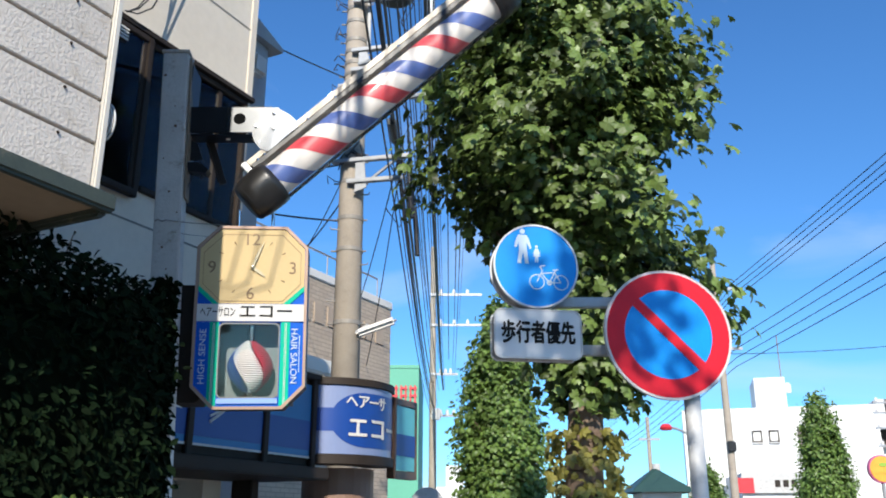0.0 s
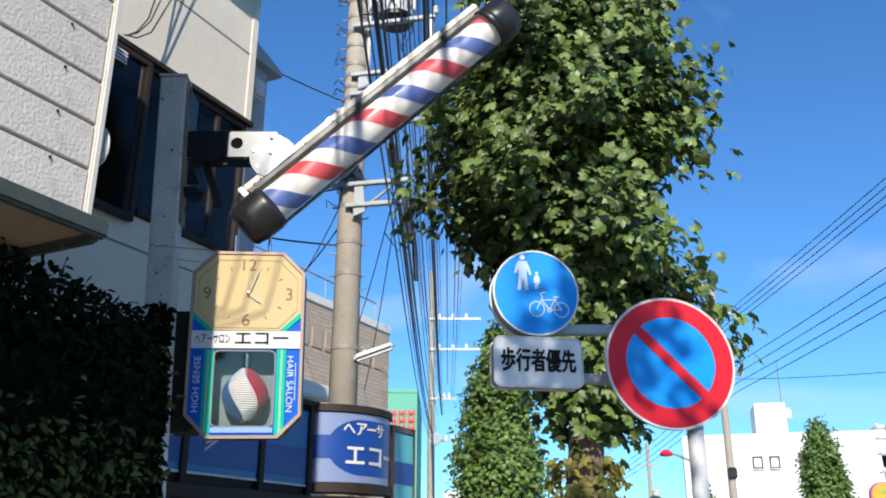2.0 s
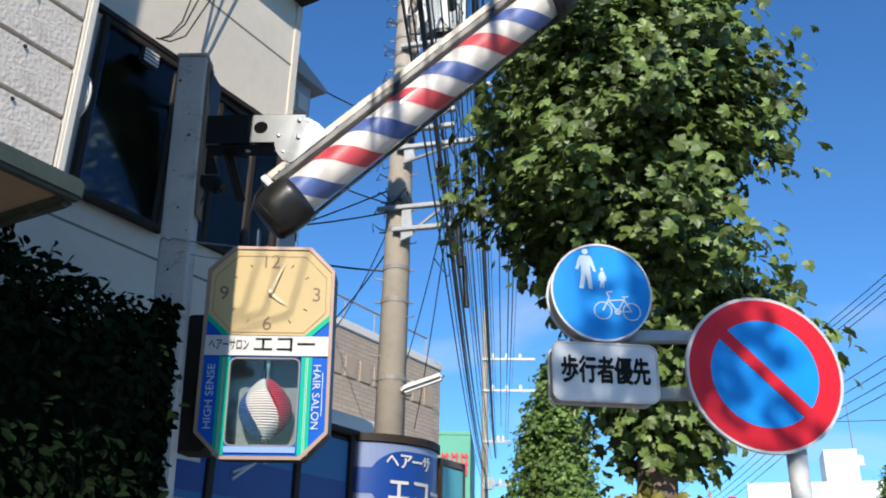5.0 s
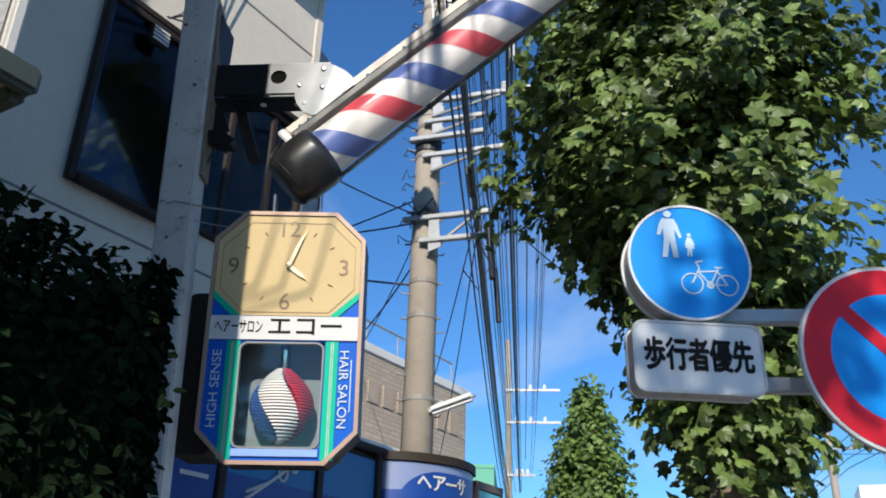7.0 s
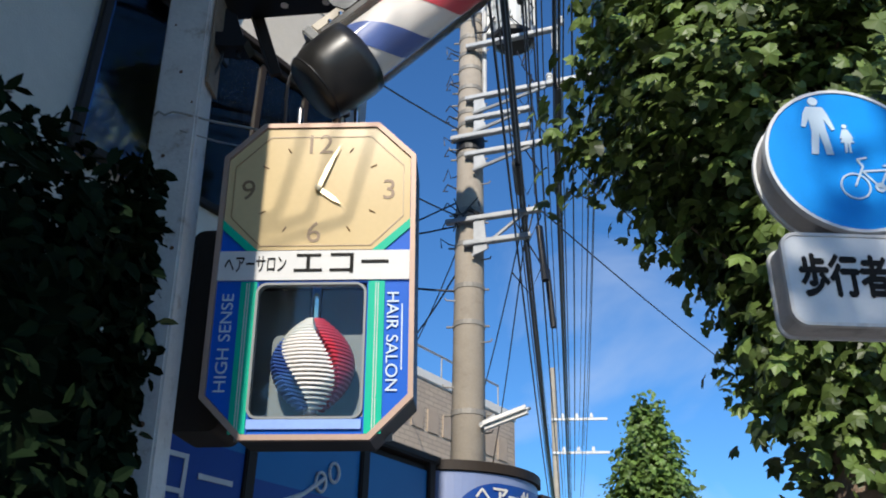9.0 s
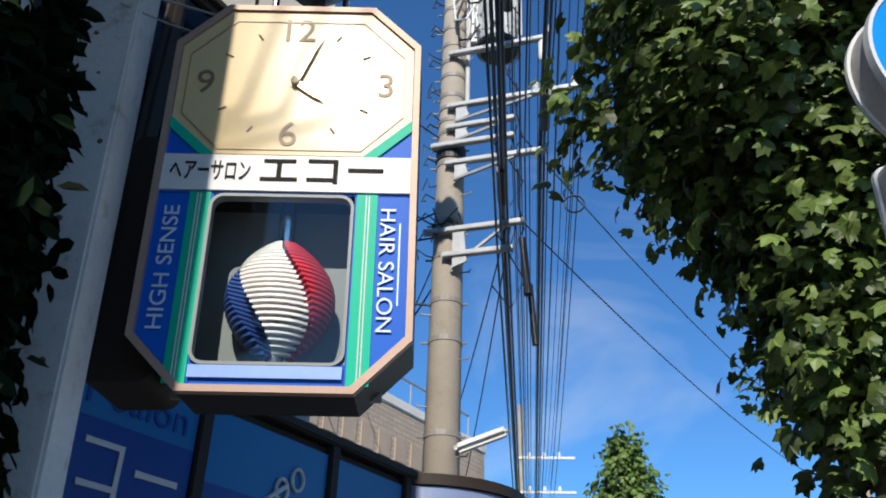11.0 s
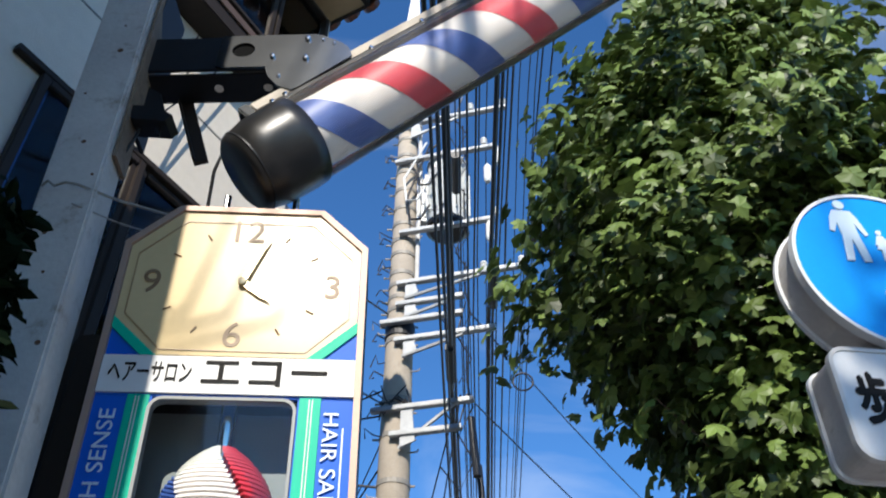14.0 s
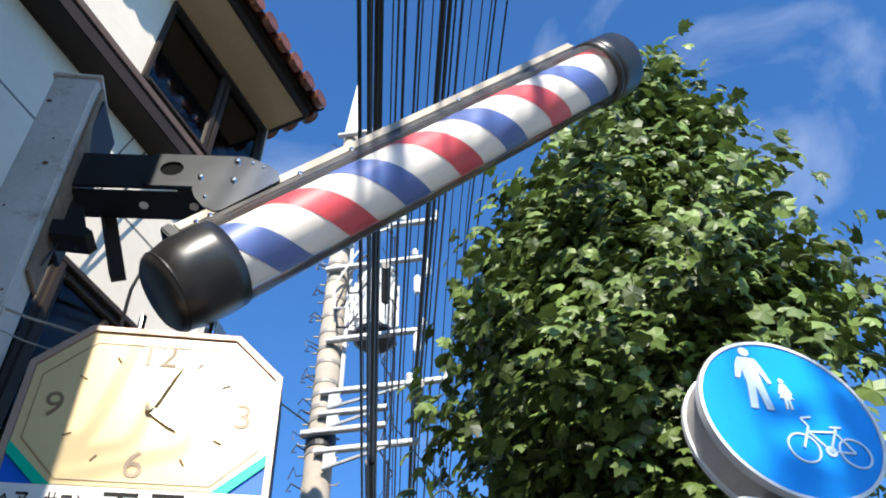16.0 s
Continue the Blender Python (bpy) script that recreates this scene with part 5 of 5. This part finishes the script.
RUNS = [(-0.64, 5.62, 0.018), (-0.60, 5.75, 0.012), (-0.58, 6.02, 0.034), (-0.54, 5.9, 0.020), (-0.42, 6.1, 0.012), (-0.36, 6.85, 0.014), (-0.20, 6.9, 0.034), (-0.16, 6.88, 0.022), (-0.12, 6.95, 0.012),
        (-0.66, 7.2, 0.032), (-0.62, 7.22, 0.014), (-0.48, 7.45, 0.014), (0.30, 7.75, 0.012), (0.22, 7.75, 0.012), (-0.3, 7.75, 0.012), (0.05, 8.5, 0.020), (-0.40, 8.5, 0.012), (-0.52, 8.5, 0.012),
        (-0.15, 9.72, 0.012), (0.42, 10.5, 0.012), (0.30, 10.5, 0.012), (0.52, 10.6, 0.012), (-0.80, 10.5, 0.012), (-0.5, 12.45, 0.010), (-1.0, 12.45, 0.012)]
for i, (x, z, r) in enumerate(RUNS):
    c = thing("overhead_cable", Matrix(), "black overhead cable slung between utility poles", "cable", group="overhead cables")
    far_x = FX + 0.15 + (x + 0.5) * 1.0
    far_z = 6.2 + (z - 5.6) * 0.85
    back = Vector((x + 0.1 + 0.2 * rng2.random(), -22, z + 0.2))
    y_in = PYY - 0.22
    part("cable", W(span(back, (x, y_in, z), 0.45 + 0.35 * rng2.random(), 22) + span((x, y_in, z), (far_x, FY - 0.2, far_z), 0.5 + 0.3 * rng2.random(), 18)[1:], r * 0.65, 6), CABLE, c)
    if i % 5 == 2:
        part("splice", R((x, PYY - 1.1, z - 0.07), (x, PYY - 0.5, z - 0.03), 0.05, seg=10), CABLE, c)
for i, (a, b, sg, r) in enumerate((((PX - 0.1, PYY, 6.0), (-2.2, 6.9, 5.2), 0.06, 0.009), ((PX - 0.1, PYY, 5.9), (-6, 9, 5.6), 0.3, 0.010), ((PX - 0.1, PYY, 6.2), (-7, 12, 5.8), 0.3, 0.010), ((PX, PYY, 5.6), (-3.5, 14.5, 5.4), 0.3, 0.010),
                                   ((PX, PYY, 6.0), (-3.3, 16, 5.9), 0.3, 0.008), ((PX - 0.1, PYY, 5.14), (-2.6, 9.6, 5.2), 0.03, 0.012), ((-0.55, PYY - 0.2, 5.9), (-2.3, 18.2, 5.0), 0.4, 0.008), ((-0.5, PYY - 0.2, 6.0), (-1.9, 19.5, 4.4), 0.4, 0.008),
                                   ((PX - 0.1, PYY, 7.1), (-2.6, 6.6, 6.2), 0.05, 0.009), ((-0.4, PYY - 0.2, 5.95), (8.1, 25, 6.9), 0.5, 0.008), ((-0.4, PYY - 0.2, 7.0), (8.1, 25, 8.2), 0.6, 0.008), ((8.1, 25, 6.4), (20, 24, 7.5), 0.3, 0.010))):
    c = thing("service_wire", Matrix(), "thin black service wire crossing the sky", "cable", group="service wires")
    part("wire", W(span(a, b, sg), r, 5), CABLE, c)
# unseen wires on a made-up route, added to cast the dial's shadow lines
for dx in (0.0, 0.085, 0.185):
    c = thing("service_wire", Matrix(), "thin black unseen wire added for shadow lines on the clock dial", "cable", group="service wires")
    part("wire", W([(-3.4, -2.0 - dx, 5.37), (-1.105 + dx, 0.5, 4.74), (-0.81 + dx, -5.0, 10.2)], 0.006, 6), CABLE, c)
drop = thing("coiled_drop_cable", Matrix(), "tangle of thin cables hanging beside the utility pole", "cable")
for k in range(9):
    z = 5.2 + 0.55 * k
    part("loop", W([(PX + 0.45 + 0.05 * (k % 3), 9.72, z), (PX + 0.62, 9.68, z - 0.25), (PX + 0.75, 9.7, z + 0.05), (PX + 0.6 + 0.1 * (k % 2), 9.72, z + 0.35), (PX + 0.7, 9.7, z + 0.75)], 0.009, 5), CABLE, drop)
part("ring_loop", W([(0.12 + 0.1 * math.cos(a), 9.9, 6.2 + 0.1 * math.sin(a)) for a in (2 * math.pi * k / 14 for k in range(15))], 0.010, 5), CABLE, drop)
part("splice_closure", R((-0.36, 9.5, 5.0), (-0.40, 9.55, 5.6), 0.036, seg=12), CABLE, drop)
part("splice_closure", R((-0.30, 9.7, 4.6), (-0.34, 9.7, 5.2), 0.030, seg=12), CABLE, drop)
hw = thing("house_drop_wires", TURNED, "thin black wires hanging at the house front", "cable")
for k, (a, b, c_) in enumerate((((3.9, 4.62, 5.2), (4.05, 4.55, 5.4), (4.38, 4.6, 6.39)), ((3.9, 4.62, 5.2), (4.0, 4.52, 5.38), (4.25, 4.6, 6.39)), ((3.88, 4.62, 5.2), (4.08, 4.56, 5.32), (4.52, 4.6, 6.39)))):
    part("wire", W([Vector(a), Vector(a).lerp(Vector(b), 0.5) - Vector((0, 0, 0.04)), Vector(b), Vector(b).lerp(Vector(c_), 0.5), Vector(c_)], 0.006, 5), CABLE, hw)
coil = thing("cable_coil", TURNED, "small coil of grey cable hung at the corner trim", "cable")
part("coil", W([(1.79 + 0.006 * k / 16, 2.17 + (0.026 + 0.0004 * k) * math.cos(a), 2.83 + (0.042 + 0.0006 * k) * math.sin(a + 0.1)) for k, a in enumerate(2 * math.pi * i / 16 for i in range(49))], 0.004, 5), SIGNGREY, coil)

# ---- far side of the street and distance ----
bb = thing("brick_tile_house", TURNED, "beige tiled flat-roofed building with roof railing", "building")


def L2(x, y):
    return TURNED.inverted() @ Vector((x, y, 0))


e0, e1 = L2(-2.37, 14.9), L2(-1.06, 17.4)
mB = (e0.y + e1.y) / 2
part("wall", B(6.9, e1.x, mB, mB + 12, 0, 5.83), TILEB, bb)
part("parapet", B(6.9, e1.x + 0.03, mB - 0.03, mB + 12, 5.835, 6.0, bevel=0.02), LEDGE, bb)
part("ledge", B(6.9, e1.x - 3.0, mB - 0.9, mB - 0.01, 3.9, 4.15, bevel=0.03), LEDGE, bb)
for k in range(18):
    part("tile_panel", B(e1.x - 0.6 - 0.42 * k, e1.x - 0.3 - 0.42 * k, mB - 0.02, mB - 0.002, 5.05, 5.4), mat("beige_relief_tile", (0.42, 0.33, 0.25), 0.6, vary=0.1, scale=2), bb)
rail = part("railing", W([(6.9, mB + 0.1, 6.42), (e1.x - 0.4, mB + 0.1, 6.42)], 0.02, 6), GALV, bb)
for k in range(10):
    part("rail_post", R((e1.x - 0.4 - 0.9 * k, mB + 0.1, 6.0), (e1.x - 0.4 - 0.9 * k, mB + 0.1, 6.42), 0.015, seg=6), GALV, rail)

gb = thing("green_building", pose(0, 35, 0), "green-clad building with red sign lettering", "building")
part("wall", B(-6, -0.98, 0, 8, 0, 7.75), GREENB, gb)
part("parapet", B(-6.02, -0.96, -0.03, 8, 7.755, 7.9), GREENB, gb)
for k in range(3):
    x = -2.12 + 0.38 * k
    for a in ((x, x + 0.3, -0.08, -0.002, 6.9, 6.98), (x, x + 0.3, -0.08, -0.002, 6.6, 6.68), (x, x + 0.3, -0.08, -0.002, 6.3, 6.38), (x + 0.02, x + 0.09, -0.09, -0.002, 6.2, 7.05), (x + 0.2, x + 0.27, -0.09, -0.002, 6.2, 7.05)):
        part("sign_bar", B(*a), REDL, gb)
low_h = thing("low_house", pose(-0.4, 60, 0), "small distant white house at the street end", "building")
part("wall", B(-2.0, 2.2, 0, 6, 0, 4.2), WALLW, low_h)
part("upper_wall", B(0.6, 1.8, 0.2, 6, 4.205, 5.6), WALLW, low_h)
mirror = thing("round_sign_back", pose(-0.35, 20.0, 0), "grey round traffic mirror seen beside the cables", "traffic mirror")
part("disc", plate(disc_poly(0, 2.05, 0.38, 32), 0, 0.06), SIGNGREY, mirror)
part("post", R((0, 0.05, 0), (0, 0.05, 1.7), 0.04, seg=10), GALV, mirror)

wb = thing("white_building", pose(12.3, 45, 0, 0, 0, -15) @ pose(-12.3, 0, 0), "white flat-roofed concrete building with a roof tower", "building")
part("wall", B(12.3, 21.5, 0, 14, 0, 7.35), WALLW, wb)
part("roof_tower", B(16.0, 17.5, 0.6, 3.5, 7.352, 8.95), WALLW, wb)
for x in (15.65, 16.45):
    w = part("window", B(x, x + 0.36, -0.03, -0.002, 5.70, 6.16), LEDGE, wb)
    part("window_frame", ring_plate([(x - 0.06, 5.64), (x + 0.42, 5.64), (x + 0.42, 6.22), (x - 0.06, 6.22)], [(x, 5.70), (x + 0.36, 5.70), (x + 0.36, 6.16), (x, 6.16)], -0.08, -0.031), BROWN, w)
    part("sill", B(x - 0.08, x + 0.44, -0.12, -0.002, 5.58, 5.635), SIGNGREY, w)
for x in (15.9, 16.1):
    part("drain_pipe", B(x, x + 0.05, -0.06, -0.002, 3.9, 4.9), SIGNGREY, wb)
part("louvre_panel", B(17.75, 19.05, -0.06, -0.002, 5.25, 6.35), mat("brown_louvre", (0.2, 0.16, 0.14), 0.6), wb)
for k in range(9):
    part("louvre_slat", B(17.75, 19.05, -0.1, -0.061, 5.28 + 0.12 * k, 5.34 + 0.12 * k), mat("brown_louvre", (0.2, 0.16, 0.14), 0.6), wb)
part("wall_joint", B(17.15, 17.2, -0.012, -0.002, 0.5, 7.3), SIGNGREY, wb)
part("balcony_recess", B(21.5, 22.6, 1.0, 6, 5.4, 6.2), BROWN, wb)
part("canopy", B(21.5, 23.2, 0.2, 8, 6.21, 7.6), WALLW, wb)
part("aerial", W([(17.4, 1, 8.95), (17.4, 1, 11.2)], 0.03, 5), BANDM, wb)
part("water_tank", L([(0, 0), (0.16, 0.0), (0.16, 0.4), (0.06, 0.5), (0, 0.5)], 14), WALLW, wb).location = (17.66, 1, 8.2)
ann = thing("white_shop_wing", pose(0, 44, 0), "low white shop wing with blue fascia", "building")
part("wall", B(21.2, 34, 0, 10, 0, 5.7), WALLW, ann)
part("blue_fascia", B(22.0, 34, -0.15, -0.002, 2.6, 3.4), mat("light_blue_fascia", (0.15, 0.45, 0.7), 0.4), ann)
rows_b = thing("red_white_shop", pose(0, 40, 1.0, 0, 0, -8) @ pose(0, 1.9, 0), "low shop with grey fascia and red end stripe", "building")
part("wall", B(13.2, 17.2, 0, 4, -1.0, 2.9), WALLW, rows_b)
part("fascia", B(13.2, 17.2, -0.2, -0.002, 2.05, 2.95), SIGNGREY, rows_b)
part("red_stripe", B(13.0, 13.7, -0.22, -0.202, 2.05, 2.7), REDL, rows_b)
for k in range(6):
    part("sign_bar", B(14.6 + 0.35 * k, 14.82 + 0.35 * k, -0.23, -0.205, 2.3, 2.6), BROWN, rows_b)
osign = thing("round_shop_sign", pose(14.79, 30, 0.86), "yellow and orange oval shop sign on a pole", "shop sign")
part("board", plate(disc_poly(0, 2.6, 0.46, 40, 0.46), 0, 0.15), mat("sign_magenta", (0.55, 0.1, 0.25), 0.4), osign)
part("yellow_oval", plate(disc_poly(0, 2.6, 0.42, 40, 0.42), -0.03, -0.002), mat("sign_orange", (0.8, 0.35, 0.04), 0.4), osign)
part("green_mark", plate(disc_poly(0.02, 2.74, 0.15, 20, 0.07), -0.05, -0.032), mat("sign_leaf", (0.25, 0.4, 0.05), 0.4), osign)
part("post", R((0, 0.1, -0.86), (0, 0.1, 2.2), 0.06, seg=10), GALV, osign)
kiosk = thing("pavilion", pose(6.6, 27.5, 0), "small pavilion with a dark green hipped roof", "building")
part("wall", B(-0.5, 0.7, 0, 1.4, 0, 2.6), WALLW, kiosk)
bm = bmesh.new()
vs = [bm.verts.new(v) for v in ((-0.9, -0.4, 2.61), (1.1, -0.4, 2.61), (1.1, 1.8, 2.61), (-0.9, 1.8, 2.61), (0.0, 0.6, 3.35), (0.2, 0.8, 3.35))]
for f in ((0, 1, 5, 4), (1, 2, 5), (2, 3, 4, 5), (3, 0, 4), (3, 2, 1, 0)):
    bm.faces.new([vs[i] for i in f])
part("roof", bm, mat("dark_green_roof", (0.03, 0.07, 0.06), 0.5), kiosk)
rp_ = thing("utility_pole", pose(8.12, 25, 0), "slender grey utility pole across the road", "utility pole", group="utility poles")
part("shaft", R((0, 0, -0.1), (0, 0, 9.2), 0.13, 0.08, seg=14), CONC, rp_)
part("cross_arm", B(-0.2, 0.6, -0.15, -0.08, 8.3, 8.38), GALV, rp_)
part("cross_arm", B(-0.2, 0.6, -0.15, -0.08, 6.5, 6.58), GALV, rp_)
part("joint_box", B(-0.12, 0.12, -0.2, -0.08, 3.6, 3.9, bevel=0.03), BLACKM, rp_)
rl_ = thing("street_lamp", pose(7.9, 27, 0), "street lamp with curved arm and red lamp head", "street lamp")
part("arm", W([(0.0, 0, 0), (0, 0, 3.4), (-0.08, 0, 3.9), (-0.35, 0, 4.3), (-0.75, 0, 4.48), (-1.0, 0, 4.5)], 0.04, 8), GALV, rl_)
part("head", L([(0, -0.09), (0.16, -0.07), (0.2, 0.0), (0.12, 0.1), (0, 0.13)], 16), REDL, rl_).location = (-1.05, 0, 4.5)
for j, (x, z) in enumerate(((8.45, 8.38), (8.43, 8.20), (8.41, 8.02), (8.39, 7.85), (8.58, 6.84), (8.55, 6.55), (8.52, 6.27), (8.50, 6.02))):
    c = thing("overhead_cable", Matrix(), "thin black overhead cable along the far side of the road", "cable", group="overhead cables")
    part("cable", W(span((x + 0.2, -20, z + 1.5), (x, 24.9, z), 0.45, 20) + span((x, 24.9, z), (x + 2.5, 70, z), 0.6, 10)[1:], 0.011, 5), CABLE, c)
fp2 = thing("utility_pole", pose(11.65, 50, 0), "faint distant utility pole", "utility pole", group="utility poles")
part("shaft", R((0, 0, 0), (0, 0, 7.6), 0.14, 0.1, seg=10), CONC, fp2)
part("cross_arm", B(-0.6, 0.6, -0.15, -0.08, 6.3, 6.42), GALV, fp2)
part("transformer", L([(0, 0), (0.22, 0), (0.22, 0.6), (0, 0.62)], 12), TRAFO, fp2).location = (0.3, -0.1, 4.4)
tp = thing("utility_pole", pose(17.9, 35, 0), "distant grey utility pole with cross arms and insulators", "utility pole", group="utility poles")
part("shaft", R((0, 0, 0), (0, 0, 6.5), 0.2, 0.17, seg=12), CONC, tp)
for z in (4.6, 5.3, 5.9, 6.3):
    part("cross_arm", B(-0.75, 0.8, -0.25, -0.17, z, z + 0.08), GALV, tp)
    for x in (-0.6, 0.6):
        part("insulator", L([(0, 0), (0.06, 0), (0.08, 0.08), (0.04, 0.16), (0, 0.17)], 8), PORC, tp).location = (x, -0.21, z + 0.08)
